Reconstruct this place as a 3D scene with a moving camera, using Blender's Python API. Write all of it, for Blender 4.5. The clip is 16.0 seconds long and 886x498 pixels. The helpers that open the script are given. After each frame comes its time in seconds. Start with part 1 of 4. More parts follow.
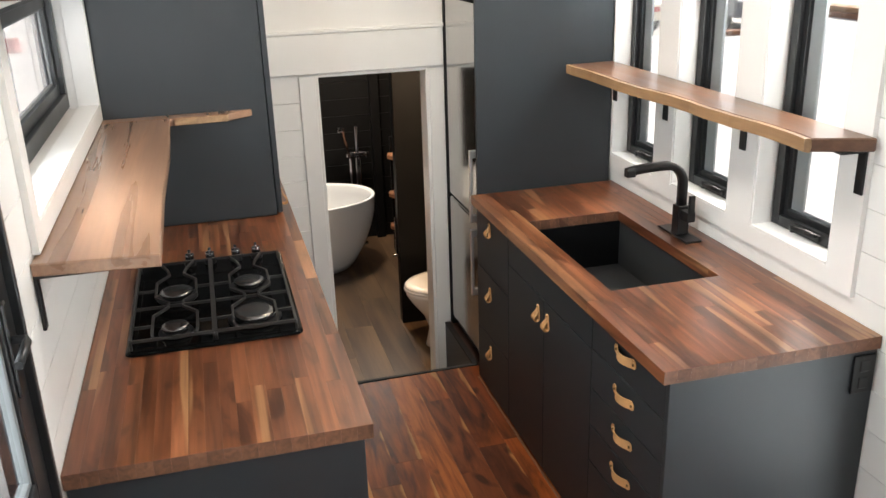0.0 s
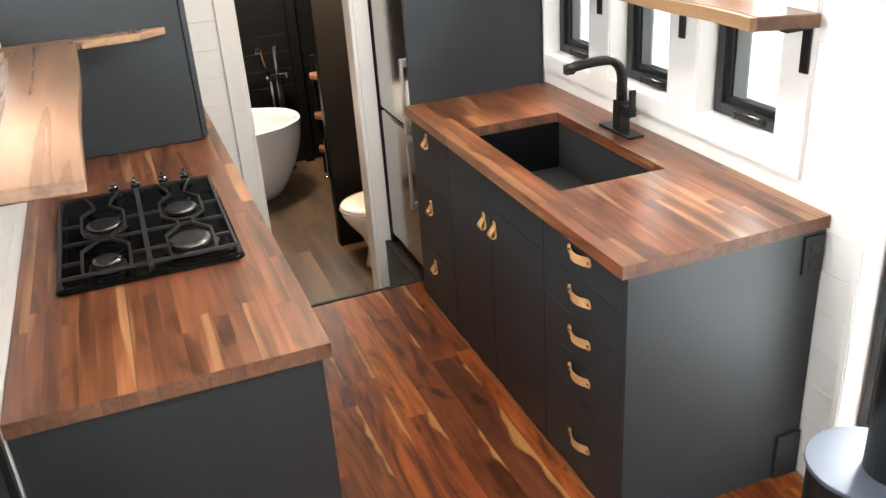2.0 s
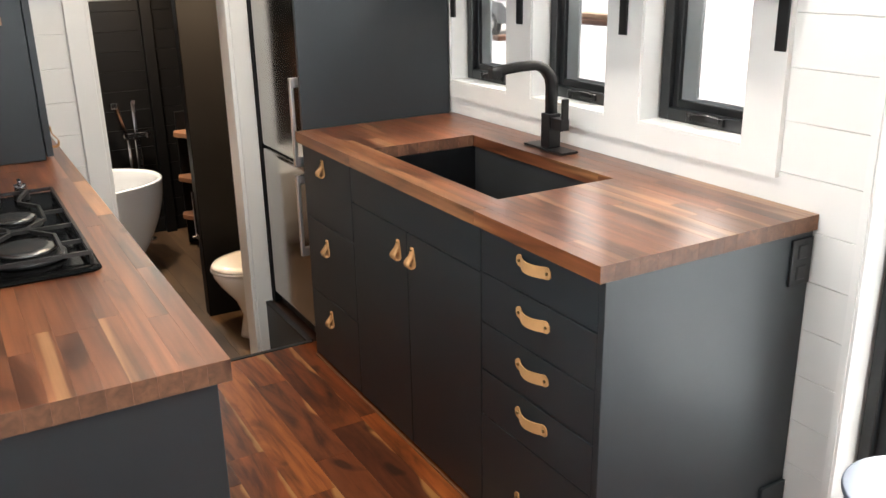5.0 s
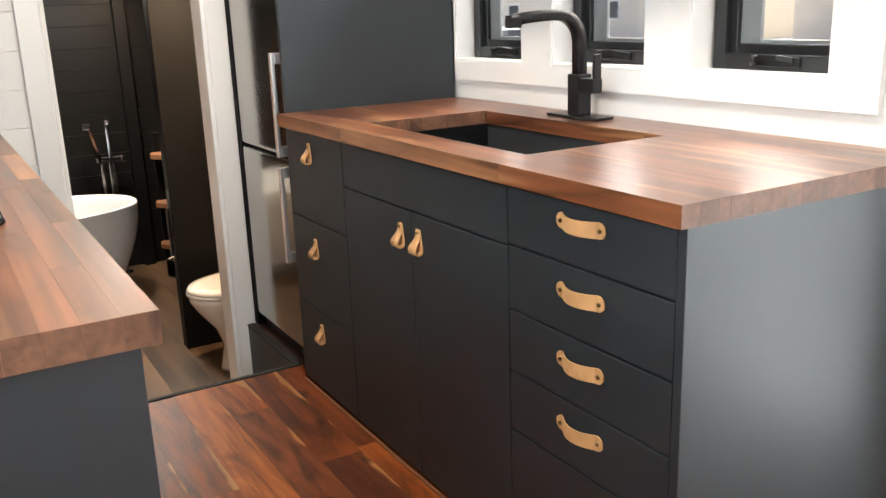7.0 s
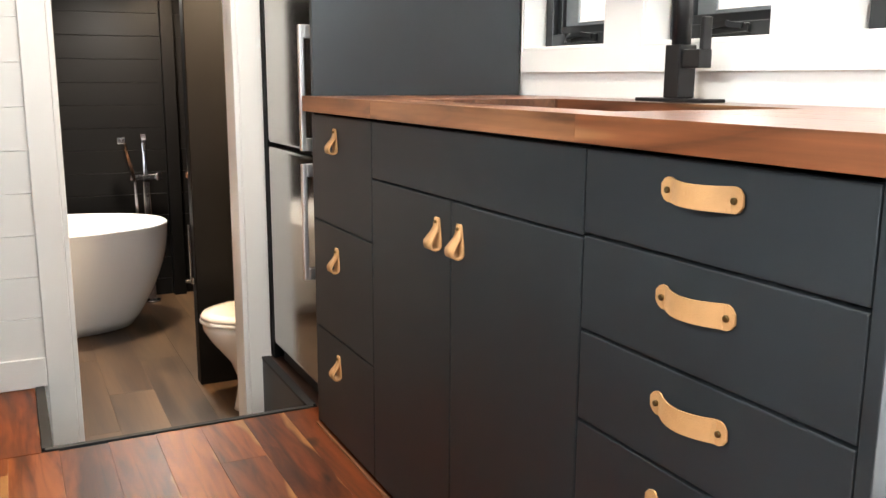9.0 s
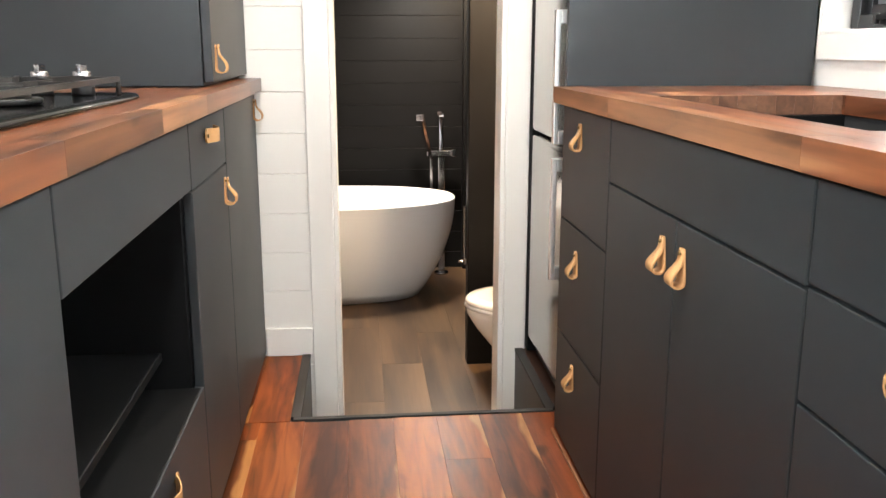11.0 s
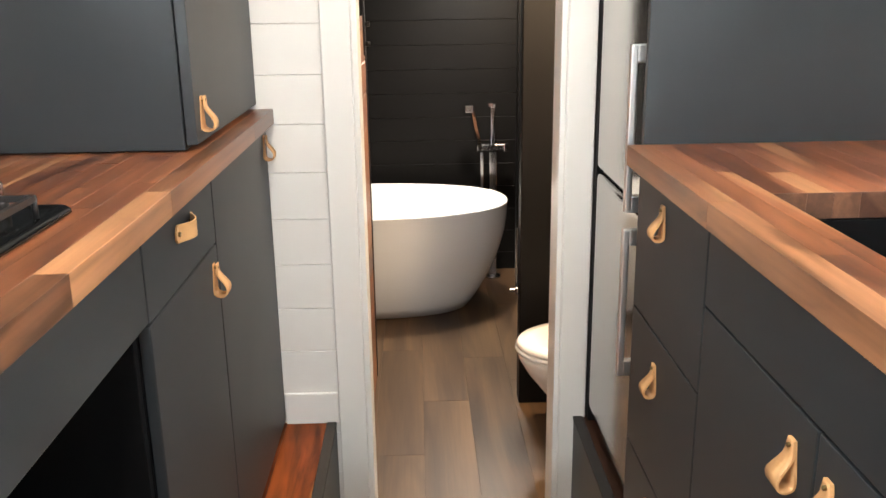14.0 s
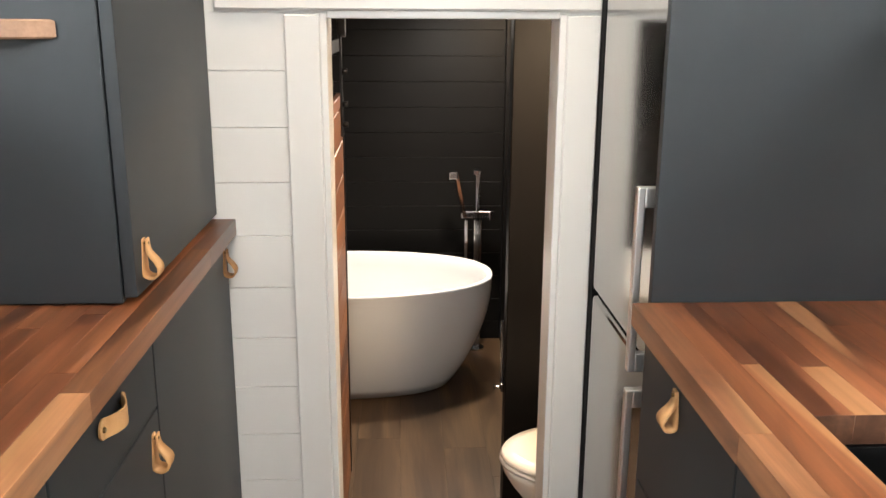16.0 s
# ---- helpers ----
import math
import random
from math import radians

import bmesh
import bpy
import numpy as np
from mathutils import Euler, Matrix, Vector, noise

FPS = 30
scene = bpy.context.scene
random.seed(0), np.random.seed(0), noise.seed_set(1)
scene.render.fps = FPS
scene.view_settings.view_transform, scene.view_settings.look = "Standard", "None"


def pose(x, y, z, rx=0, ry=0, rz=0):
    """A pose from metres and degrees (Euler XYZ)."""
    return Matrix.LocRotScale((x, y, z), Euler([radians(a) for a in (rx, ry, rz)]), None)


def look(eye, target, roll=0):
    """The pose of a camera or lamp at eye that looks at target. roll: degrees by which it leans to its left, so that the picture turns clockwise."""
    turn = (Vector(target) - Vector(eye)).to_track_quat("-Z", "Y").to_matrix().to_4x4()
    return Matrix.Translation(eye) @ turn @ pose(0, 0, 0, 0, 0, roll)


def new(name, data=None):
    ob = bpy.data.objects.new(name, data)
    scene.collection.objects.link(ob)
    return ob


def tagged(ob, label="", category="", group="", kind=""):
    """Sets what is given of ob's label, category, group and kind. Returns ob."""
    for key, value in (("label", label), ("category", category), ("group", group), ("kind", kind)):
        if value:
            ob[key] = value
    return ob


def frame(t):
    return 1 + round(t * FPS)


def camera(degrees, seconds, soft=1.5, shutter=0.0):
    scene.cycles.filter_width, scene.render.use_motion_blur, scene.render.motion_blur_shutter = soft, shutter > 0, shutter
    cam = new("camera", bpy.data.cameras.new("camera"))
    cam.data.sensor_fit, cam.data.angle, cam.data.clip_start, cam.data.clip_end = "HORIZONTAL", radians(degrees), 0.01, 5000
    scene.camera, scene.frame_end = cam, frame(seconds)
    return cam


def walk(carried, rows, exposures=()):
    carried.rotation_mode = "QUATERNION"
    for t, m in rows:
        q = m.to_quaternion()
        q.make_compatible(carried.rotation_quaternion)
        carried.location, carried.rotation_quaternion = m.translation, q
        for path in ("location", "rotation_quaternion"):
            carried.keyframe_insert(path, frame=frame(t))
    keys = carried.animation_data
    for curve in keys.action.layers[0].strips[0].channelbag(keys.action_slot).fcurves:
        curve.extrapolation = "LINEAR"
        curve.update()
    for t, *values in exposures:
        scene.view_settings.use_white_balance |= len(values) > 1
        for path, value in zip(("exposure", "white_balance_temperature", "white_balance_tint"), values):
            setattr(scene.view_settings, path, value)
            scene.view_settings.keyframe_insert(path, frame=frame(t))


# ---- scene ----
cam = camera(53.8, 16.0)
EXPOSURES = [(0.0, 1.62), (1.0, 2.06), (2.0, 2.18), (3.0, 2.16), (3.5, 1.96), (4.0, 1.86), (6.5, 2.12), (8.5, 2.5), (10.0, 2.72), (12.5, 2.86), (14.0, 2.58), (16.0, 2.20)]
PATH = [
    (0, (-0.67, -1.821, 2.021), (-0.192, -0.005, 1.332), -1.8),
    (0.5, (-0.684, -1.788, 2.005), (-0.191, -0.012, 1.228), -2.7),
    (1, (-0.647, -1.757, 1.99), (-0.126, -0.024, 1.138), -3.7),
    (1.5, (-0.627, -1.738, 1.949), (-0.076, -0.027, 1.072), -2.5),
    (2, (-0.702, -1.731, 1.949), (-0.097, -0.029, 1.091), -4.1),
    (2.5, (-0.78, -1.709, 1.899), (-0.144, -0.002, 1.074), -1.6),
    (3, (-0.792, -1.629, 1.836), (-0.083, 0.087, 1.094), -0.5),
    (3.5, (-0.797, -1.537, 1.766), (0.069, 0.141, 1.11), -0.5),
    (4, (-0.774, -1.455, 1.698), (0.144, 0.183, 1.009), -0.9),
    (6.5, (-0.611, -1.037, 1.274), (0.359, 0.625, 0.729), -1.6),
    (7, (-0.563, -0.928, 1.207), (0.41, 0.738, 0.68), -2.1),
    (7.5, (-0.522, -0.81, 1.128), (0.472, 0.859, 0.652), -2.4),
    (8, (-0.456, -0.724, 1.005), (0.539, 0.963, 0.599), -1.7),
    (8.5, (-0.381, -0.623, 0.968), (0.57, 1.096, 0.593), -1.1),
    (9, (-0.298, -0.509, 0.956), (0.575, 1.249, 0.573), 0.3),
    (9.5, (-0.217, -0.441, 0.961), (0.492, 1.386, 0.564), 0.5),
    (10, (-0.112, -0.435, 0.974), (0.324, 1.471, 0.555), 0.1),
    (12.5, (-0.058, -0.196, 1.029), (0.046, 1.745, 0.558), -0.0),
    (13, (-0.042, -0.05, 1.051), (0.045, 1.888, 0.564), -0.1),
    (13.5, (-0.022, 0.058, 1.157), (0.048, 1.981, 0.611), -0.5),
    (14, (-0.001, 0.077, 1.194), (0.05, 1.996, 0.632), -0.8),
    (14.5, (-0.002, 0.137, 1.199), (0.043, 2.07, 0.686), -0.7),
    (15, (-0.018, 0.269, 1.235), (0.047, 2.21, 0.756), -0.9),
    (15.5, (-0.031, 0.347, 1.321), (0.058, 2.283, 0.827), -0.5),
    (16, (0.017, 0.352, 1.368), (0.107, 2.285, 0.86), 0.3),
]
walk(cam, [(t, look(eye, target, roll)) for t, eye, target, roll in PATH], EXPOSURES)

# ---- light ----
world = bpy.data.worlds.new("overcast_sky")
scene.world = world
world.use_nodes = True
wn = world.node_tree
sky = wn.nodes.new("ShaderNodeTexSky")
sky.sky_type, sky.sun_disc = "NISHITA", False
sky.sun_elevation, sky.sun_rotation = radians(42), radians(70)
sky.air_density, sky.dust_density, sky.ozone_density = 0.4, 9.0, 0.2
wn.links.new(sky.outputs[0], wn.nodes["Background"].inputs[0])
wn.nodes["Background"].inputs[1].default_value = 0.115

sun = new("sun", bpy.data.lights.new("sun", "SUN"))
sun.data.energy, sun.data.angle, sun.data.color = 1.2, radians(20), (1.0, 0.96, 0.9)
sun.matrix_world = look((8, 3, 7), (0, 0, 0))


def area_lamp(name, eye, target, sx, sy, power, colour, spread=180):
    lamp = new(name, bpy.data.lights.new(name, "AREA"))
    lamp.data.shape, lamp.data.size, lamp.data.size_y = "RECTANGLE", sx, sy
    lamp.data.energy, lamp.data.color, lamp.data.spread = power, colour, radians(spread)
    lamp.matrix_world = look(eye, target)
    return lamp


DAY = (0.90, 0.965, 1.0)
# daylight in the window and door openings; the end window is added, unseen
for yc in (0.44, 0.985, 1.53):
    area_lamp("sky_light_window", (1.215, yc, 1.905), (0, yc, 0.95), 0.30, 0.18, 2.1, DAY)
area_lamp("sky_light_side_window", (1.22, -0.62, 0.68), (0, -0.62, 0.6), 0.85, 1.1, 4.0, DAY)
area_lamp("sky_light_awning", (-1.26, 0.44, 1.62), (0, 0.60, 1.3), 0.36, 0.30, 4.2, DAY)
area_lamp("sky_light_door", (-1.20, -0.49, 1.45), (0, -0.49, 1.2), 0.64, 0.88, 3.2, DAY)
area_lamp("fill_light_end_window", (0.0, -3.28, 1.72), (0, 1.0, 1.3), 1.5, 1.2, 6.5, DAY)
# bathroom lamps, and two unseen kitchen ceiling lights added to brighten the room
CEIL = 2.62
CEIL_BATH = 1.455
area_lamp("kitchen_fill_light", (0.0, 0.35, CEIL - 0.04), (0.0, 0.35, 0), 0.30, 0.30, 6.0, (1.0, 0.97, 0.94))
area_lamp("entry_fill_light", (0.0, 1.75, CEIL - 0.04), (0.0, 1.75, 0), 0.30, 0.30, 2.5, (1.0, 0.83, 0.62))
area_lamp("bath_lamp_light", (0.30, 4.20, CEIL_BATH - 0.02), (0.30, 4.20, 0), 0.14, 0.14, 6.8, (1.0, 0.92, 0.82))
area_lamp("bath_entry_light", (0.58, 2.74, CEIL_BATH - 0.02), (0.58, 2.74, 0), 0.10, 0.10, 5.0, (1.0, 0.72, 0.46))
area_lamp("bath_corner_light", (0.53, 4.60, CEIL_BATH - 0.02), (0.53, 4.60, 0), 0.10, 0.10, 1.6, (1.0, 0.74, 0.48))


# ---- materials ----
def base_material(name, rough, metal=0.0):
    m = bpy.data.materials.new(name)
    m.use_nodes = True
    t = m.node_tree
    b = t.nodes["Principled BSDF"]
    b.inputs["Roughness"].default_value = rough
    b.inputs["Metallic"].default_value = metal
    return m, t, b


def noise_node(t, scale, detail=4.0, stretch=(1, 1, 1), shift=None):
    co = t.nodes.new("ShaderNodeTexCoord")
    mp = t.nodes.new("ShaderNodeMapping")
    mp.inputs["Scale"].default_value = stretch
    t.links.new(co.outputs["Object"], mp.inputs["Vector"])
    if shift is not None:
        t.links.new(shift, mp.inputs["Location"])
    n = t.nodes.new("ShaderNodeTexNoise")
    n.inputs["Scale"].default_value, n.inputs["Detail"].default_value = scale, detail
    t.links.new(mp.outputs[0], n.inputs["Vector"])
    return n


def ramp(t, fac, stops):
    r = t.nodes.new("ShaderNodeValToRGB")
    while len(r.color_ramp.elements) < len(stops):
        r.color_ramp.elements.new(0.5)
    for e, (p, c) in zip(r.color_ramp.elements, stops):
        e.position, e.color = p, (*c, 1)
    t.links.new(fac, r.inputs[0])
    return r


def bump(t, b, height, strength, dist=0.002):
    n = t.nodes.new("ShaderNodeBump")
    n.inputs["Strength"].default_value, n.inputs["Distance"].default_value = strength, dist
    t.links.new(height, n.inputs["Height"])
    t.links.new(n.outputs[0], b.inputs["Normal"])


def mixc(t, kind, fac, a, c):
    m = t.nodes.new("ShaderNodeMix")
    m.data_type, m.blend_type = "RGBA", kind
    if isinstance(fac, float):
        m.inputs[0].default_value = fac
    else:
        t.links.new(fac, m.inputs[0])
    t.links.new(a, m.inputs[6])
    t.links.new(c, m.inputs[7])
    return m.outputs[2]


def paint(name, colour, rough, vary=0.06, scale=3.0, grain=120.0, bumpy=0.05, metal=0.0, coat=0.0, sheen=0.5):
    """Painted or plain surface: faint large stains and a fine grain."""
    m, t, b = base_material(name, rough, metal)
    big = noise_node(t, scale, 3)
    lo = tuple(c * (1 - vary) for c in colour)
    hi = tuple(min(1, c * (1 + vary)) for c in colour)
    t.links.new(ramp(t, big.outputs[0], ((0.3, lo), (0.7, hi))).outputs[0], b.inputs["Base Color"])
    fine = noise_node(t, grain, 2)
    bump(t, b, fine.outputs[0], bumpy)
    rr = t.nodes.new("ShaderNodeMapRange")
    rr.inputs[3].default_value, rr.inputs[4].default_value = max(0.02, rough - 0.06), rough + 0.06
    t.links.new(big.outputs[0], rr.inputs[0])
    t.links.new(rr.outputs[0], b.inputs["Roughness"])
    b.inputs["Coat Weight"].default_value = coat
    b.inputs["Specular IOR Level"].default_value = sheen
    return m


def wood(name, tones, rough, along="y", grain=9.0, figure=0.5, coat=0.0, knots=True, rings=0.0, ring_scale=2.2, run=0.07, sap=0.0):
    """Wood whose pieces differ: the tone of each piece by its random number, the grain along one axis."""
    m, t, b = base_material(name, rough)
    info = t.nodes.new("ShaderNodeObjectInfo")
    far = t.nodes.new("ShaderNodeVectorMath")
    far.operation = "SCALE"
    far.inputs[0].default_value = (7.0, 31.0, 13.0)
    t.links.new(info.outputs["Random"], far.inputs["Scale"])
    st = {"x": (0.03, 1, 1), "y": (1, 0.03, 1), "z": (1, 1, 0.03)}[along]
    st2 = {"x": (run, 1, 1), "y": (1, run, 1), "z": (1, 1, run)}[along]
    tone = ramp(t, info.outputs["Random"], [(i / (len(tones) - 1), c) for i, c in enumerate(tones)])
    fine = noise_node(t, 120.0, 3, st, far.outputs[0])
    wide = noise_node(t, grain, 4, st2, far.outputs[0])
    wide.inputs["Distortion"].default_value = 1.0
    streak = ramp(t, wide.outputs[0], ((0.28, (0.26, 0.20, 0.17)), (0.42, (0.74, 0.70, 0.66)), (0.54, (1.05, 1.03, 1.0)), (0.66, (1.5, 1.48, 1.4)), (0.78, (0.7, 0.64, 0.58))))
    fibre = ramp(t, fine.outputs[0], ((0.3, (0.80, 0.78, 0.76)), (0.7, (1.10, 1.10, 1.10))))
    c = mixc(t, "MULTIPLY", figure, tone.outputs[0], streak.outputs[0])
    c = mixc(t, "MULTIPLY", 0.6, c, fibre.outputs[0])
    if rings:
        st3 = {"x": (0.10, 1, 1), "y": (1, 0.10, 1), "z": (1, 1, 0.10)}[along]
        hill = noise_node(t, ring_scale, 1.5, st3, far.outputs[0])
        turns = t.nodes.new("ShaderNodeMath")
        turns.operation = "MULTIPLY"
        turns.inputs[1].default_value = 36.0
        t.links.new(hill.outputs[0], turns.inputs[0])
        wave = t.nodes.new("ShaderNodeMath")
        wave.operation = "SINE"
        t.links.new(turns.outputs[0], wave.inputs[0])
        up = t.nodes.new("ShaderNodeMapRange")
        up.inputs[1].default_value, up.inputs[2].default_value = -1.0, 1.0
        t.links.new(wave.outputs[0], up.inputs[0])
        lines = ramp(t, up.outputs[0], ((0.0, (0.42, 0.36, 0.32)), (0.35, (0.92, 0.9, 0.88)), (1.0, (1.12, 1.1, 1.08))))
        c = mixc(t, "MULTIPLY", rings, c, lines.outputs[0])
    if sap:
        pale = noise_node(t, 4.5, 2, {"x": (0.12, 1, 1), "y": (1, 0.12, 1), "z": (1, 1, 0.12)}[along], far.outputs[0])
        pale.inputs["Distortion"].default_value = 1.2
        pr = ramp(t, pale.outputs[0], ((0.50, (1, 1, 1)), (0.62, (1.7, 2.0, 2.2)), (0.74, (2.3, 2.9, 3.4))))
        c = mixc(t, "MULTIPLY", sap, c, pr.outputs[0])
    if knots:
        k = noise_node(t, 9.0, 1, {"x": (0.35, 1, 1), "y": (1, 0.35, 1), "z": (1, 1, 0.35)}[along], far.outputs[0])
        kr = ramp(t, k.outputs[0], ((0.73, (1, 1, 1)), (0.78, (0.35, 0.25, 0.2))))
        c = mixc(t, "MULTIPLY", 0.8, c, kr.outputs[0])
    t.links.new(c, b.inputs["Base Color"])
    bump(t, b, fine.outputs[0], 0.06, 0.001)
    rr = t.nodes.new("ShaderNodeMapRange")
    rr.inputs[3].default_value, rr.inputs[4].default_value = rough - 0.07, rough + 0.1
    t.links.new(wide.outputs[0], rr.inputs[0])
    t.links.new(rr.outputs[0], b.inputs["Roughness"])
    b.inputs["Coat Weight"].default_value = coat
    b.inputs["Coat Roughness"].default_value = 0.25
    return m


def walnut(name, tones, rough, sap, coat):
    """Oiled walnut staves: long fibres, dark figured patches, cream sapwood bands and small knots, the grain along y."""
    m, t, b = base_material(name, rough)
    info = t.nodes.new("ShaderNodeObjectInfo")
    far = t.nodes.new("ShaderNodeVectorMath")
    far.operation = "SCALE"
    far.inputs[0].default_value = (17.0, 41.0, 23.0)
    t.links.new(info.outputs["Random"], far.inputs["Scale"])
    tone = ramp(t, info.outputs["Random"], [(i / (len(tones) - 1), c) for i, c in enumerate(tones)])
    fibre = noise_node(t, 95.0, 4, (1, 0.025, 1), far.outputs[0])
    fr = ramp(t, fibre.outputs[0], ((0.30, (0.74, 0.70, 0.66)), (0.52, (1.0, 1.0, 1.0)), (0.72, (1.22, 1.22, 1.2))))
    band = noise_node(t, 26.0, 3, (1, 0.05, 1), far.outputs[0])
    band.inputs["Distortion"].default_value = 0.7
    br = ramp(t, band.outputs[0], ((0.34, (0.40, 0.35, 0.32)), (0.46, (0.86, 0.83, 0.80)), (0.57, (1.12, 1.1, 1.08)), (0.70, (1.55, 1.6, 1.6))))
    figure = noise_node(t, 8.0, 4, (1, 0.20, 1), far.outputs[0])
    figure.inputs["Distortion"].default_value = 1.8
    gr = ramp(t, figure.outputs[0], ((0.36, (0.30, 0.25, 0.23)), (0.45, (0.78, 0.74, 0.71)), (0.55, (1.02, 1.0, 1.0)), (0.7, (1.22, 1.2, 1.18))))
    c = mixc(t, "MULTIPLY", 0.75, tone.outputs[0], br.outputs[0])
    c = mixc(t, "MULTIPLY", 0.85, c, gr.outputs[0])
    pale = noise_node(t, 11.0, 2, (1, 0.06, 1), far.outputs[0])
    pale.inputs["Distortion"].default_value = 0.5
    mask = ramp(t, pale.outputs[0], ((0.60 - 0.1 * sap, (0, 0, 0)), (0.65 - 0.1 * sap, (0.9, 0.9, 0.9))))
    cream = t.nodes.new("ShaderNodeRGB")
    cream.outputs[0].default_value = (0.335, 0.165, 0.072, 1)
    c = mixc(t, "MIX", mask.outputs[0], c, cream.outputs[0])
    c = mixc(t, "MULTIPLY", 0.8, c, fr.outputs[0])
    knot = noise_node(t, 13.0, 1, (1, 0.4, 1), far.outputs[0])
    kr = ramp(t, knot.outputs[0], ((0.735, (1, 1, 1)), (0.79, (0.3, 0.22, 0.18))))
    c = mixc(t, "MULTIPLY", 0.85, c, kr.outputs[0])
    t.links.new(c, b.inputs["Base Color"])
    bump(t, b, fibre.outputs[0], 0.05, 0.0008)
    rr = t.nodes.new("ShaderNodeMapRange")
    rr.inputs[3].default_value, rr.inputs[4].default_value = rough - 0.05, rough + 0.09
    t.links.new(figure.outputs[0], rr.inputs[0])
    t.links.new(rr.outputs[0], b.inputs["Roughness"])
    b.inputs["Coat Weight"].default_value = coat
    b.inputs["Coat Roughness"].default_value = 0.28
    b.inputs["Specular IOR Level"].default_value = 0.5
    return m


def acacia(name, tones, rough):
    """Acacia boards: dark heart patches, fine swirling streaks, and pale sapwood along one edge of some boards."""
    m, t, b = base_material(name, rough)
    info = t.nodes.new("ShaderNodeObjectInfo")
    far = t.nodes.new("ShaderNodeVectorMath")
    far.operation = "SCALE"
    far.inputs[0].default_value = (7.0, 31.0, 13.0)
    t.links.new(info.outputs["Random"], far.inputs["Scale"])
    tone = ramp(t, info.outputs["Random"], [(i / (len(tones) - 1), c) for i, c in enumerate(tones)])
    heart = noise_node(t, 8.5, 5, (1, 0.15, 1), far.outputs[0])
    heart.inputs["Distortion"].default_value = 2.2
    hr = ramp(t, heart.outputs[0], ((0.34, (0.26, 0.22, 0.21)), (0.45, (0.70, 0.65, 0.60)), (0.54, (1.0, 1.0, 1.0)), (0.68, (1.35, 1.42, 1.45))))
    c = mixc(t, "MULTIPLY", 0.9, tone.outputs[0], hr.outputs[0])
    streak = noise_node(t, 42.0, 4, (1, 0.07, 1), far.outputs[0])
    streak.inputs["Distortion"].default_value = 0.9
    sr = ramp(t, streak.outputs[0], ((0.32, (0.42, 0.36, 0.32)), (0.48, (0.95, 0.93, 0.9)), (0.62, (1.12, 1.1, 1.08)), (0.74, (0.8, 0.76, 0.72))))
    c = mixc(t, "MULTIPLY", 0.6, c, sr.outputs[0])
    # sapwood: a wavering strip along one side of the board
    co = t.nodes.new("ShaderNodeTexCoord")
    sep = t.nodes.new("ShaderNodeSeparateXYZ")
    t.links.new(co.outputs["Generated"], sep.inputs[0])
    wav = noise_node(t, 5.0, 2, (0.3, 0.6, 1), far.outputs[0])
    add = t.nodes.new("ShaderNodeMath")
    add.operation = "MULTIPLY_ADD"
    add.inputs[1].default_value = 1.5
    t.links.new(wav.outputs[0], add.inputs[0])
    t.links.new(sep.outputs[0], add.inputs[2])
    edge = ramp(t, add.outputs[0], ((0.0, (0, 0, 0)), (0.93, (0, 0, 0)), (0.98, (1, 1, 1))))
    shift = t.nodes.new("ShaderNodeMath")
    shift.operation = "MULTIPLY"
    shift.inputs[1].default_value = 0.535
    t.links.new(add.outputs[0], shift.inputs[0])
    t.links.new(shift.outputs[0], edge.inputs[0])
    pale = t.nodes.new("ShaderNodeRGB")
    pale.outputs[0].default_value = (0.42, 0.195, 0.066, 1)
    ps = mixc(t, "MULTIPLY", 0.5, pale.outputs[0], sr.outputs[0])
    c = mixc(t, "MIX", edge.outputs[0], c, ps)
    knot = noise_node(t, 11.0, 1, (1, 0.5, 1), far.outputs[0])
    kr = ramp(t, knot.outputs[0], ((0.68, (1, 1, 1)), (0.74, (0.18, 0.12, 0.10))))
    c = mixc(t, "MULTIPLY", 0.85, c, kr.outputs[0])
    t.links.new(c, b.inputs["Base Color"])
    bump(t, b, streak.outputs[0], 0.10, 0.001)
    rr = t.nodes.new("ShaderNodeMapRange")
    rr.inputs[3].default_value, rr.inputs[4].default_value = rough - 0.06, rough + 0.10
    t.links.new(heart.outputs[0], rr.inputs[0])
    t.links.new(rr.outputs[0], b.inputs["Roughness"])
    b.inputs["Specular IOR Level"].default_value = 0.2
    return m


def brushed_steel(name, colour, rough, axis):
    m, t, b = base_material(name, rough, 1.0)
    b.inputs["Base Color"].default_value = (*colour, 1)
    st = {"y": (1, 0.3, 1), "z": (1, 1, 0.3)}[axis]
    n = noise_node(t, 5, 2, st)
    rr = t.nodes.new("ShaderNodeMapRange")
    rr.inputs[3].default_value, rr.inputs[4].default_value = rough - 0.03, rough + 0.04
    t.links.new(n.outputs[0], rr.inputs[0])
    t.links.new(rr.outputs[0], b.inputs["Roughness"])
    return m


def glass_material(name):
    m, t, b = base_material(name, 0.02)
    b.inputs["Base Color"].default_value = (0.97, 0.99, 0.98, 1)
    b.inputs["Transmission Weight"].default_value = 1.0
    b.inputs["IOR"].default_value = 1.45
    return m


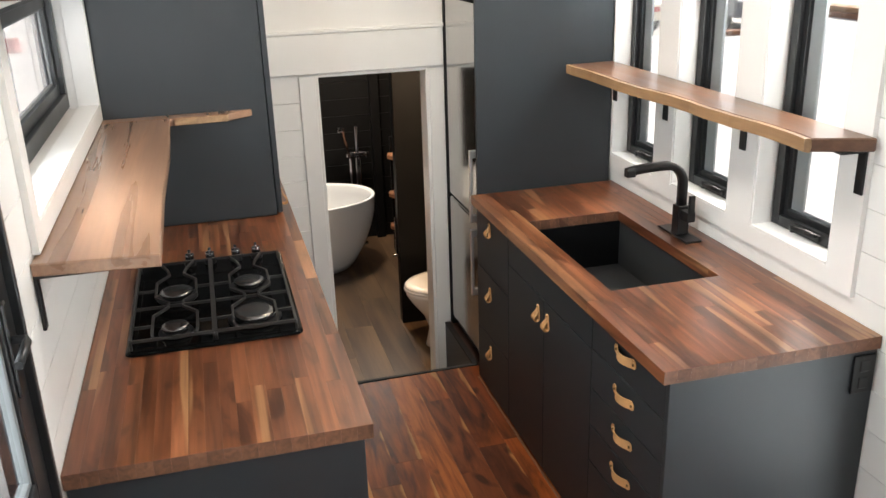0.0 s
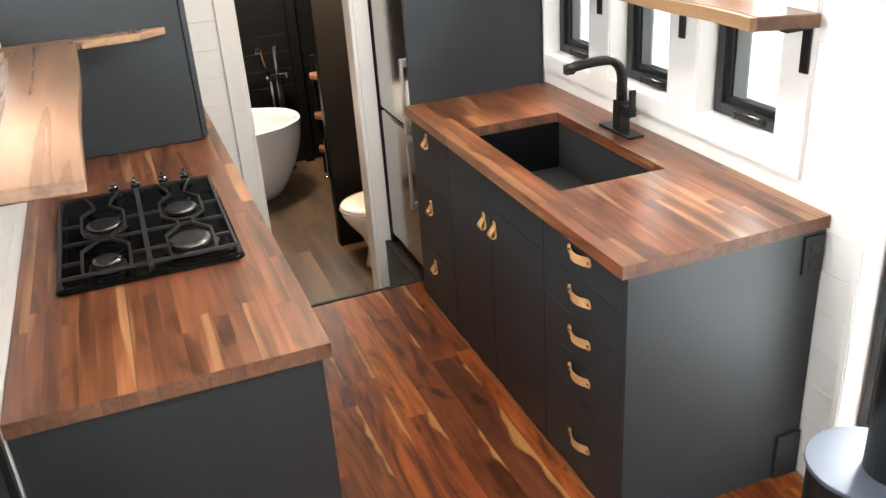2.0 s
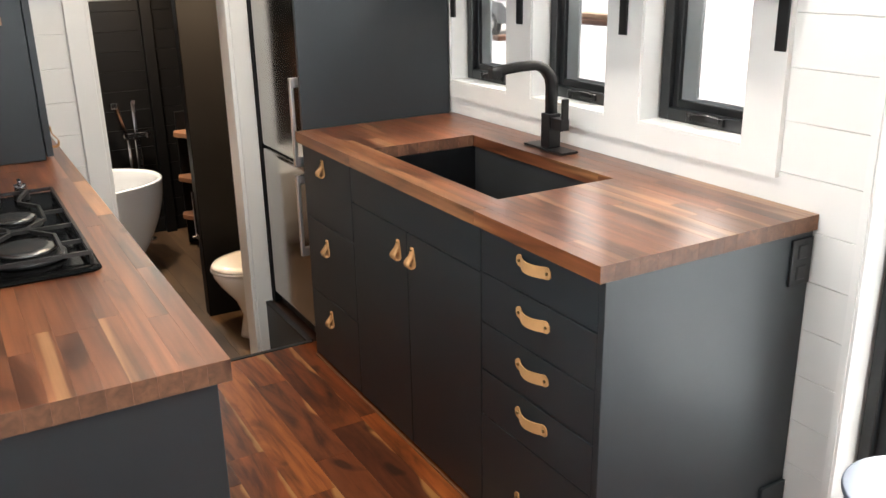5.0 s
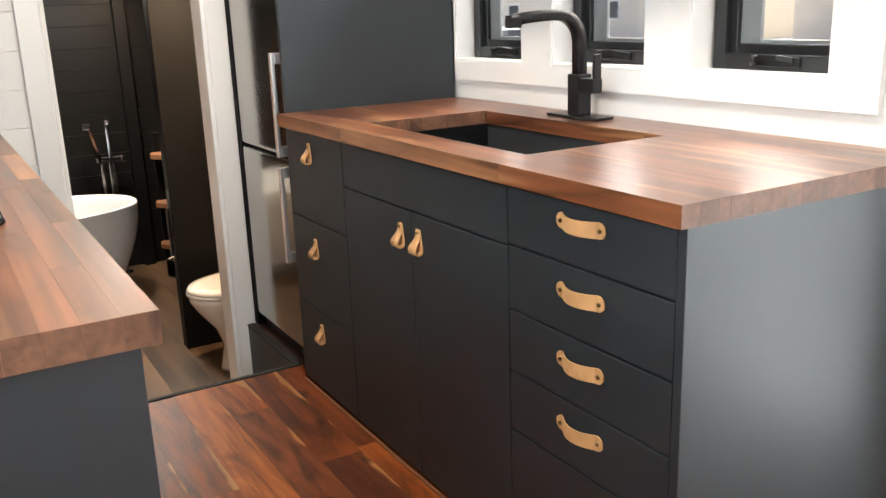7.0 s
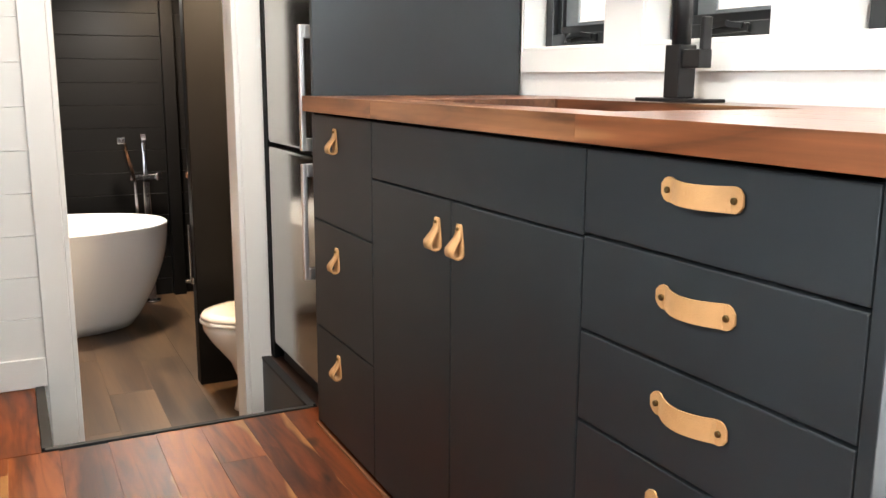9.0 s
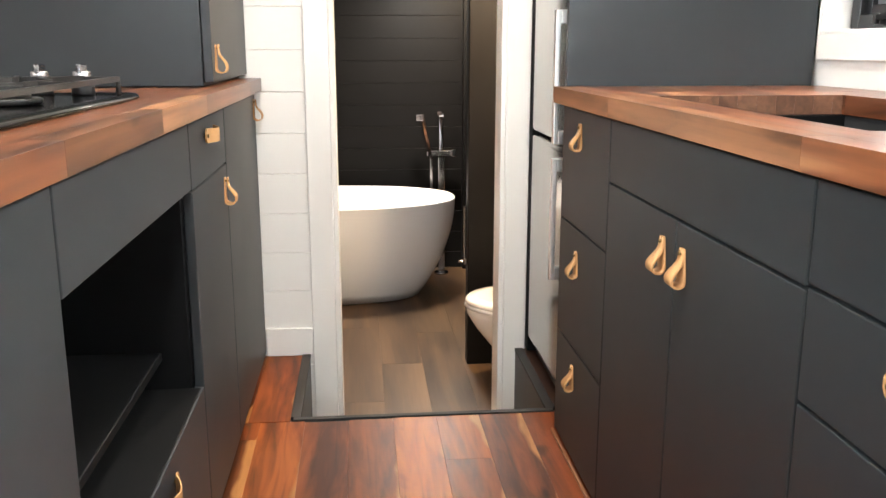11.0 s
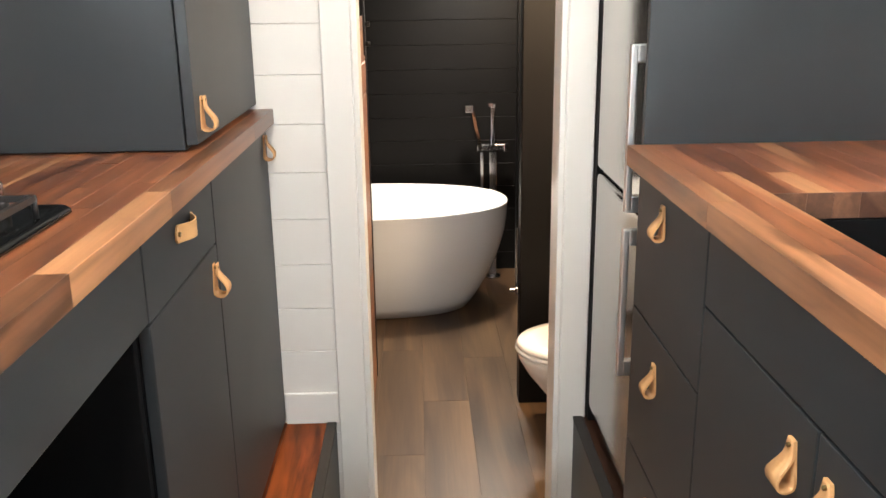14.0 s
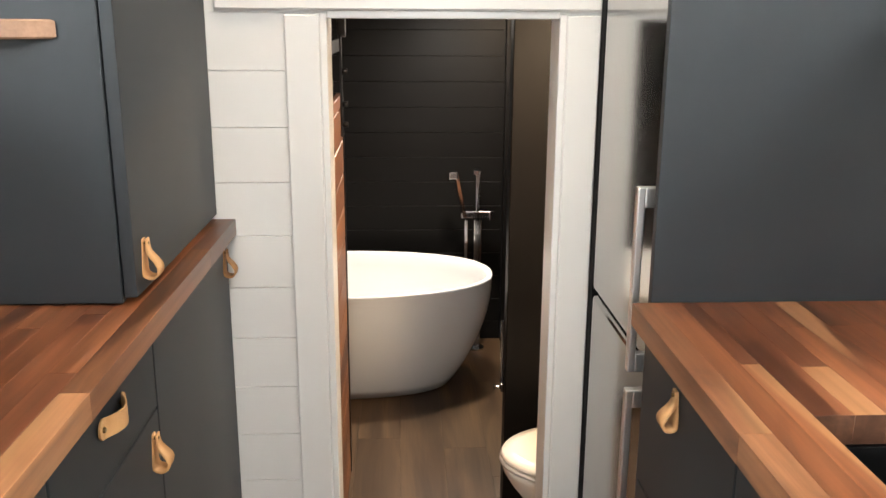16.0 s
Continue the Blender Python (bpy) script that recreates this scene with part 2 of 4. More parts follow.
COUNTER_TONES = [(0.119, 0.040, 0.017), (0.180, 0.061, 0.024), (0.142, 0.048, 0.020), (0.215, 0.077, 0.030), (0.160, 0.054, 0.022),
                 (0.190, 0.065, 0.025), (0.128, 0.043, 0.018), (0.199, 0.069, 0.028), (0.235, 0.086, 0.034)]
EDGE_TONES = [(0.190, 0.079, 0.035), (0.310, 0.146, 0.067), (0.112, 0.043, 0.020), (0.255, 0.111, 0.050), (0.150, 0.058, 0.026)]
FLOOR_TONES = [(0.097, 0.025, 0.009), (0.283, 0.072, 0.015), (0.144, 0.034, 0.010), (0.345, 0.098, 0.021), (0.109, 0.029, 0.011),
               (0.309, 0.083, 0.017), (0.232, 0.054, 0.013), (0.086, 0.024, 0.010), (0.361, 0.112, 0.026)]
M_WHITE = paint("white_satin_paint", (0.80, 0.780, 0.745), 0.38, 0.03, 2.0, 90, 0.03)
M_TRIM = paint("white_trim_paint", (0.82, 0.800, 0.765), 0.30, 0.02, 3.0, 120, 0.02)
M_CEIL = paint("white_ceiling_paint", (0.78, 0.77, 0.74), 0.6, 0.03, 2.0, 90, 0.03)
M_CAB = paint("slate_cabinet_lacquer", (0.0152, 0.0198, 0.0228), 0.50, 0.08, 2.5, 220, 0.02, 0.0, 0.0, 0.62)
# near black puts the deep shade of bay, carcasses and gaps into the colour
M_GAP = paint("shade_black_backing", (0.004, 0.0042, 0.0046), 0.6, 0.1, 3, 100, 0.03, 0.0, 0.0, 0.12)
M_COUNTER = walnut("butcher_block_oiled", COUNTER_TONES, 0.30, 0.0, 0.36)
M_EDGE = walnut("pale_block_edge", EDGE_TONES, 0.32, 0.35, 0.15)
M_END = wood("dark_end_grain", [(0.120, 0.052, 0.027), (0.165, 0.074, 0.039), (0.095, 0.040, 0.021)], 0.55, "y", 40, 0.5)
M_FLOOR = acacia("acacia_floor_boards", FLOOR_TONES, 0.40)
M_DARKSTRIP = wood("dark_brown_board", [(0.034, 0.014, 0.008), (0.045, 0.019, 0.011)], 0.45, "y", 9, 0.6)
M_SHELF = wood("live_edge_slab", [(0.145, 0.070, 0.040), (0.125, 0.060, 0.034)], 0.30, "y", 16, 0.45, 0.25, True, 0.3, 5.0, 0.04)
M_WEATHER = wood("weathered_shelf_board", [(0.285, 0.160, 0.098), (0.330, 0.190, 0.118)], 0.28, "y", 16, 0.35, 0.35, False, 0.4, 3.4, 0.05)
M_SAP = wood("pale_sapwood_edge", [(0.34, 0.205, 0.105), (0.30, 0.175, 0.085)], 0.5, "y", 14, 0.5, 0.0)
M_BARN = wood("red_brown_boards", [(0.17, 0.068, 0.032), (0.26, 0.11, 0.05), (0.20, 0.08, 0.036)], 0.45, "y", 7, 0.6)
M_VINYL = wood("grey_brown_vinyl_planks", [(0.076, 0.045, 0.023), (0.090, 0.054, 0.028), (0.082, 0.049, 0.0255)], 0.42, "y", 7.0, 1.0, 0.0, False, 0.35, 3.0, 0.12)
M_TREAD = wood("brown_shelf_wood", [(0.20, 0.085, 0.04), (0.26, 0.12, 0.055)], 0.45, "x", 7, 0.5)
M_BLACK = paint("black_metal_powder_coat", (0.008, 0.008, 0.0085), 0.34, 0.1, 6, 300, 0.05)
M_FRAME = paint("black_vinyl_window_frame", (0.016, 0.017, 0.018), 0.34, 0.1, 5, 200, 0.02)
M_GREY = paint("grey_sash_seal", (0.22, 0.235, 0.24), 0.4, 0.06, 5, 200, 0.02)
M_BATH = paint("black_shiplap_paint", (0.0048, 0.0042, 0.0038), 0.46, 0.12, 3, 90, 0.05, 0.0, 0.0, 0.15)
M_SINK = paint("black_granite_composite", (0.028, 0.029, 0.030), 0.45, 0.12, 40, 400, 0.15)
M_ENAMEL = paint("black_gloss_enamel", (0.003, 0.003, 0.003), 0.10, 0.1, 4, 100, 0.003, 0.0, 0.0, 0.09)
M_IRON = paint("cast_iron_grate", (0.022, 0.020, 0.019), 0.40, 0.15, 20, 350, 0.2, 0.0, 0.0, 0.4)
M_CAP = paint("grey_burner_cap", (0.16, 0.155, 0.155), 0.20, 0.1, 9, 200, 0.02, 0.9)
M_LEATHER = paint("tan_veg_leather", (0.50, 0.265, 0.105), 0.62, 0.12, 18, 420, 0.35)
M_BRASS = paint("dark_brass_screw", (0.18, 0.12, 0.05), 0.4, 0.1, 20, 200, 0.05, 0.9)
M_STEEL = brushed_steel("brushed_stainless", (0.44, 0.43, 0.41), 0.13, "z")
M_BAR = brushed_steel("handle_aluminium", (0.80, 0.80, 0.79), 0.36, "z")
M_SEAM = paint("fridge_gasket", (0.05, 0.05, 0.05), 0.6, 0.1, 6, 100, 0.05)
M_CHROME = paint("chrome", (0.46, 0.45, 0.46), 0.17, 0.03, 8, 50, 0.0, 1.0)
M_TUB = paint("white_acrylic", (0.84, 0.84, 0.83), 0.22, 0.02, 2, 60, 0.01, 0.0, 0.2)
M_CERAMIC = paint("white_ceramic", (0.78, 0.74, 0.68), 0.14, 0.02, 3, 60, 0.01, 0.0, 0.3)
# blue-grey base colour imitates the sky mirrored in the stove top
M_STOVETOP = paint("sky_tinted_steel_plate", (0.13, 0.155, 0.20), 0.38, 0.06, 6, 160, 0.03, 0.4)
M_GLASS = glass_material("window_glass")
M_GROUND = paint("pale_concrete_yard", (0.375, 0.385, 0.39), 0.8, 0.16, 0.35, 20, 0.3)
M_SIDING = paint("cream_siding", (0.76, 0.70, 0.58), 0.6, 0.06, 1.0, 30, 0.1)
M_SALMON = paint("pale_buff_brick_paint", (0.78, 0.70, 0.57), 0.7, 0.1, 1.0, 30, 0.2)
M_ROOF = paint("grey_sheet_roof", (0.25, 0.26, 0.27), 0.5, 0.08, 1.0, 30, 0.1)
M_DARKGLASS = paint("dark_building_glass", (0.05, 0.06, 0.07), 0.1, 0.1, 1.0, 30, 0.0)
M_RED = paint("red_car_paint", (0.42, 0.04, 0.035), 0.25, 0.06, 1.0, 60, 0.0, 0.0, 0.5)
M_RUBBER = paint("black_rubber", (0.02, 0.02, 0.02), 0.7, 0.1, 8, 100, 0.2)
M_LAMP = bpy.data.materials.new("warm_lamp_diffuser")
M_LAMP.use_nodes = True
M_LAMP.node_tree.nodes["Principled BSDF"].inputs["Emission Color"].default_value = (1, 0.85, 0.65, 1)
M_LAMP.node_tree.nodes["Principled BSDF"].inputs["Emission Strength"].default_value = 6.0


# ---- mesh helpers ----
def bx(x0, x1, y0, y1, z0, z1, bev=0.0015, seg=1):
    bm = bmesh.new()
    bmesh.ops.create_cube(bm, size=1)
    for v in bm.verts:
        v.co = Vector((x0 + (v.co.x + 0.5) * (x1 - x0), y0 + (v.co.y + 0.5) * (y1 - y0), z0 + (v.co.z + 0.5) * (z1 - z0)))
    if bev:
        bmesh.ops.bevel(bm, geom=bm.edges[:], offset=bev, segments=seg, affect="EDGES", profile=0.6)
    return bm


def join(*parts):
    """One bmesh of several."""
    out = bmesh.new()
    for p in parts:
        me = bpy.data.meshes.new("tmp")
        p.to_mesh(me)
        out.from_mesh(me)
        bpy.data.meshes.remove(me)
        p.free()
    return out


def slot(bm, index):
    for f in bm.faces:
        f.material_index = index
    return bm


def moved(bm, m):
    bm.transform(m)
    return bm


def rod(p0, p1, r, n=16, r2=None, bev=0.0):
    bm = bmesh.new()
    a, b = Vector(p0), Vector(p1)
    bmesh.ops.create_cone(bm, cap_ends=True, segments=n, radius1=r, radius2=r if r2 is None else r2, depth=(b - a).length)
    if bev:
        rim = [e for e in bm.edges if abs(e.verts[0].co.z - e.verts[1].co.z) < 1e-6]
        bmesh.ops.bevel(bm, geom=rim, offset=bev, segments=2, affect="EDGES", profile=0.5)
    for f in bm.faces:
        f.smooth = len(f.verts) == 4
    q = (b - a).to_track_quat("Z", "Y").to_matrix().to_4x4()
    bm.transform(Matrix.Translation((a + b) / 2) @ q)
    return bm


def sweep(points, profile, up=Vector((0, 0, 1)), smooth=False):
    """A closed profile of (sideways, upward) pairs carried along a line of points."""
    bm = bmesh.new()
    pts = [Vector(p) for p in points]
    rings = []
    for i, p in enumerate(pts):
        d = (pts[min(i + 1, len(pts) - 1)] - pts[max(i - 1, 0)]).normalized()
        side = d.cross(up)
        side = side.normalized() if side.length > 1e-5 else Vector((1, 0, 0))
        u = side.cross(d).normalized()
        rings.append([bm.verts.new(p + side * a + u * b) for a, b in profile])
    n = len(profile)
    for r0, r1 in zip(rings, rings[1:]):
        for k in range(n):
            f = bm.faces.new((r0[k], r0[(k + 1) % n], r1[(k + 1) % n], r1[k]))
            f.smooth = smooth
    bm.faces.new(rings[0][::-1])
    bm.faces.new(rings[-1])
    bmesh.ops.recalc_face_normals(bm, faces=bm.faces[:])
    return bm


def circle(r, n=12):
    return [(r * math.cos(2 * math.pi * k / n), r * math.sin(2 * math.pi * k / n)) for k in range(n)]


def rect(w, h):
    return [(-w / 2, -h / 2), (w / 2, -h / 2), (w / 2, h / 2), (-w / 2, h / 2)]


def loft(rings, close=True, smooth=True):
    """Skin over rings of equal length."""
    bm = bmesh.new()
    vs = [[bm.verts.new(p) for p in r] for r in rings]
    n = len(vs[0])
    for a, b in zip(vs, vs[1:]):
        for k in range(n):
            f = bm.faces.new((a[k], a[(k + 1) % n], b[(k + 1) % n], b[k]))
            f.smooth = smooth
    if close:
        bm.faces.new(vs[0][::-1])
        bm.faces.new(vs[-1])
    bmesh.ops.recalc_face_normals(bm, faces=bm.faces[:])
    return bm


def prism(outline, z0, z1, bev=0.0):
    bm = bmesh.new()
    lo = [bm.verts.new((x, y, z0)) for x, y in outline]
    hi = [bm.verts.new((x, y, z1)) for x, y in outline]
    n = len(lo)
    bm.faces.new(lo[::-1])
    bm.faces.new(hi)
    for k in range(n):
        bm.faces.new((lo[k], lo[(k + 1) % n], hi[(k + 1) % n], hi[k]))
    bmesh.ops.recalc_face_normals(bm, faces=bm.faces[:])
    if bev:
        bmesh.ops.bevel(bm, geom=bm.edges[:], offset=bev, segments=1, affect="EDGES")
    return bm


ORIGIN = {}


def mesh_ob(name, bm, mats, at=(0, 0, 0)):
    me = bpy.data.meshes.new(name)
    bm.transform(Matrix.Translation(-Vector(at)))
    bm.to_mesh(me)
    bm.free()
    for m in mats if isinstance(mats, (list, tuple)) else (mats,):
        me.materials.append(m)
    ob = new(name, me)
    return ob


def thing(name, at, label, category, group="", kind=""):
    ob = new(name)
    ob.empty_display_size = 0.05
    ob.location = at
    ORIGIN[ob.name] = Vector(at)
    return tagged(ob, label, category, group, kind)


def part(name, bm, mats, parent, label=""):
    """Links a bmesh given in the world's metres as one mesh under a thing or a part."""
    o = ORIGIN[parent.name]
    ob = mesh_ob(name, bm, mats, o)
    ob.parent = parent
    ORIGIN[ob.name] = o
    return tagged(ob, label)


def solid(name, bm, mats, at, label, category, kind="", group=""):
    ob = mesh_ob(name, bm, mats, at)
    ob.location = at
    ORIGIN[ob.name] = Vector(at)
    return tagged(ob, label, category, group, kind)


# ---- setting ----
FRONT, BACK, BATH0, BATH1 = -3.2, 2.39, 2.50, 4.95
XL, XR = -1.085, 1.08
PIT = -0.36
EDGE = 1.862


def cut_spans(lo, hi, holes):
    spans, at = [], lo
    for a, b in sorted(holes):
        if a > at:
            spans.append((at, min(a, hi)))
        at = max(at, b)
    if at < hi:
        spans.append((at, hi))
    return [(a, b) for a, b in spans if b - a > 0.004]


def wall_with_holes(axis, f0, f1, u0, u1, z0, z1, holes):
    """Solid wall between the faces f0 and f1 along the other axis, openings (u0, u1, z0, z1) going through."""
    us = sorted({u0, u1, *[h[0] for h in holes], *[h[1] for h in holes]})
    pieces = []
    for a, b in zip(us, us[1:]):
        blocked = [(h[2], h[3]) for h in holes if h[0] < (a + b) / 2 < h[1]]
        for c, d in cut_spans(z0, z1, blocked):
            pieces.append(bx(f0, f1, a, b, c, d, 0) if axis == "x" else bx(a, b, f0, f1, c, d, 0))
    out = join(*pieces)
    bmesh.ops.remove_doubles(out, verts=out.verts[:], dist=1e-5)
    return out


RIGHT_HOLES = [(0.245, 0.640, 1.035, 2.02), (0.790, 1.185, 1.035, 2.02), (1.332, 1.727, 1.035, 2.02), (-1.10, -0.135, 0.10, 1.275)]
LEFT_HOLES = [(0.235, 1.70, 1.425, 1.895), (-0.94, -0.032, 0.0, 2.04)]
DOOR_HOLE = (-0.162, 0.385, PIT, 1.382)
END_HOLE = (-0.78, 0.78, 1.0, 2.4)
BOARD = 0.129
T = 0.012

wall_right = solid("wall_right", wall_with_holes("x", XR + T, XR + 0.16, FRONT - 0.16, BACK, -0.3, CEIL, RIGHT_HOLES), M_WHITE, (XR, 0, 0),
                   "white painted board wall with windows", "wall", "structure")
wall_left = solid("wall_left", wall_with_holes("x", XL - 0.16, XL - T, FRONT - 0.16, BACK, -0.3, CEIL, LEFT_HOLES), M_WHITE, (XL, 0, 0),
                  "white painted board wall with a window and a door", "wall", "structure")
wall_bath_door = solid("wall_bath_door", wall_with_holes("y", BACK + T, BATH0, XL - 0.16, XR + 0.16, PIT - 0.1, CEIL, [DOOR_HOLE]), M_WHITE, (0, BACK, 0),
                       "white shiplap wall round the bathroom doorway", "wall", "structure")
wall_end = solid("wall_end", wall_with_holes("y", FRONT - 0.16, FRONT - T, XL - T, XR + T, -0.3, CEIL, [END_HOLE]), M_WHITE, (0, FRONT, 0),
                 "white painted end wall with an added window", "wall", "structure")
solid("ceiling", bx(XL - 0.16, XR + 0.16, FRONT - 0.16, BACK + 0.02, CEIL, CEIL + 0.1, 0), M_CEIL, (0, 0, CEIL), "white boarded ceiling", "ceiling", "structure")
# sub-floor: stops at the sunken threshold, runs on beside it
subfloor = solid("floor", join(bx(XL - 0.1, XR + 0.1, FRONT - 0.1, EDGE - 0.012, -0.3, -0.0185, 0),
                               bx(XL - 0.1, -0.268, EDGE - 0.012, BACK + T, -0.3, -0.0185, 0),
                               bx(0.445, XR + 0.1, EDGE - 0.012, BACK + T, -0.3, -0.0185, 0)), M_GAP, (0, 0, -0.02),
                 "oiled acacia plank floor in mixed browns", "floor", "structure")
# risers and black nosing round the sunken threshold
solid("threshold_riser", join(bx(-0.27, 0.447, EDGE - 0.014, EDGE - 0.002, PIT, -0.004, 0.001),
                              bx(-0.270, -0.258, EDGE, BACK + T, PIT, -0.004, 0.001),
                              bx(0.435, 0.447, EDGE, BACK + T, PIT, -0.004, 0.001)), M_CAB, (0, EDGE, PIT), "dark painted step riser below the plank floor", "riser", "structure")
solid("trim_nosing", join(bx(-0.276, 0.452, EDGE - 0.012, EDGE + 0.006, -0.006, 0.004, 0.001),
                          bx(-0.284, -0.256, EDGE + 0.006, BACK - 0.002, -0.006, 0.004, 0.001),
                          bx(0.433, 0.461, EDGE + 0.006, BACK - 0.002, -0.006, 0.004, 0.001)), M_RUBBER, (0, EDGE, 0), "black metal edge trim of the plank floor", "trim", "structure")

# bathroom shell
bath_wall = solid("wall_bath_back", join(bx(XL - 0.1, XR + 0.16, BATH1 + T, BATH1 + 0.1, PIT, 1.75, 0)), M_BATH, (0, BATH1, PIT),
                  "black painted shiplap bathroom wall", "wall", "structure")
solid("wall_bath_right", bx(XR, XR + 0.16, BATH0, BATH1 + T, PIT, 1.75, 0), M_BATH, (XR, 3.5, PIT), "black painted bathroom side wall", "wall", "structure")
solid("wall_bath_left", bx(XL - 0.1, XL, BATH0, BATH1 + T, PIT, 1.75, 0), M_BATH, (XL, 3.5, PIT), "black painted bathroom side wall", "wall", "structure")
solid("wall_bath_corner", bx(0.548, 0.62, 4.90, BATH1 - 0.001, PIT, CEIL_BATH - 0.001, 0.002), M_BATH, (0.58, 4.92, PIT), "black painted pillar beside the bath", "wall", "structure")
solid("wall_partition", bx(0.372, XR - 0.001, 3.20, 3.275, PIT, CEIL_BATH - 0.001, 0.003), M_BATH, (0.7, 3.24, PIT), "black painted partition behind the toilet", "wall", "structure")
solid("wall_closet", bx(-0.30, -0.245, BATH0 + 0.001, 3.30, PIT, CEIL_BATH - 0.001, 0.002), M_BATH, (-0.27, 2.9, PIT), "black painted closet wall behind the barn door", "wall", "structure")
solid("ceiling_bath", bx(XL - 0.1, XR + 0.16, BATH0, BATH1 + 0.1, CEIL_BATH, 1.75, 0), M_CEIL, (0, 3.7, CEIL_BATH), "white bathroom ceiling under the loft", "ceiling", "structure")
bath_floor = solid("floor_bath", bx(XL - 0.1, XR + 0.16, EDGE - 0.1, BATH1 + 0.1, PIT - 0.1, PIT - 0.006, 0), M_GAP, (0, 3.4, PIT),
                   "grey-brown wood-look vinyl plank floor", "floor", "structure")

# doorway casing and jambs
casing = thing("trim_doorway", (0.11, BACK, PIT), "white painted casing round the bathroom doorway", "door casing", "", "structure")
part("casing_side", bx(-0.247, -0.168, BACK - 0.014, BACK + T - 0.001, PIT, 1.378, 0.003), M_TRIM, casing)
part("casing_side", bx(0.391, 0.468, BACK - 0.014, BACK + T - 0.001, PIT, 1.378, 0.003), M_TRIM, casing)
part("casing_head", bx(-0.40, 0.468, BACK - 0.018, BACK + T - 0.001, 1.388, 1.575, 0.004), M_TRIM, casing)
part("head_cap", bx(-0.40, 0.474, BACK - 0.022, BACK + T - 0.001, 1.576, 1.592, 0.003), M_TRIM, casing)
part("jamb", bx(-0.168, -0.152, BACK - 0.006, BATH0 + 0.004, PIT, 1.382, 0.002), M_TRIM, casing)
part("jamb", bx(0.375, 0.391, BACK - 0.006, BATH0 + 0.004, PIT, 1.382, 0.002), M_TRIM, casing)
part("jamb", bx(-0.152, 0.375, BACK - 0.006, BATH0 + 0.004, 1.370, 1.388, 0.002), M_TRIM, casing)
part("upper_panel", bx(XL, XR, BACK, BACK + T - 0.0005, 1.3825, CEIL - 0.001, 0), M_WHITE, wall_bath_door)
solid("baseboard", bx(-0.40, -0.2475, BACK - 0.012, BACK, 0.0, 0.095, 0.002), M_TRIM, (-0.33, BACK, 0), "white painted baseboard", "baseboard", "structure")


def window_surround(name, face, out, holes, bound, at):
    """Flat white casing board with openings, proud of the wall, and the reveal linings."""
    s = thing(name, at, "white painted window casing with deep reveals", "window casing", "", "structure")
    y0, y1, z0, z1 = bound
    lo, hi = sorted((face - out * 0.016, face - out * 0.0005))
    part("casing_board", wall_with_holes("x", lo, hi, y0, y1, z0, z1, holes), M_TRIM, s)
    for a, b, c, d in holes:
        lo, hi = sorted((face - out * 0.012, face + out * 0.06))
        part("reveal", join(bx(lo, hi, a - 0.001, a + 0.007, c, d, 0.001), bx(lo, hi, b - 0.007, b + 0.001, c, d, 0.001),
                            bx(lo, hi, a + 0.007, b - 0.007, d - 0.007, d + 0.001, 0.001)), M_TRIM, s)
        part("window_sill", bx(min(lo, face - out * 0.0155), max(hi, face - out * 0.0155), a + 0.007, b - 0.007, c - 0.001, c + 0.010, 0.002), M_TRIM, s)
    return s


window_surround("trim_kitchen_windows", XR, 1, RIGHT_HOLES[:3], (0.13, 1.728, 0.975, 2.12), (XR, 0.9, 0.975))
window_surround("trim_side_window", XR, 1, RIGHT_HOLES[3:], (-1.12, -0.115, 0.08, 1.292), (XR, -0.6, 0.06))
window_surround("trim_awning_window", XL, -1, LEFT_HOLES[:1], (0.165, 1.735, 1.370, 1.910), (XL, 0.95, 1.37))


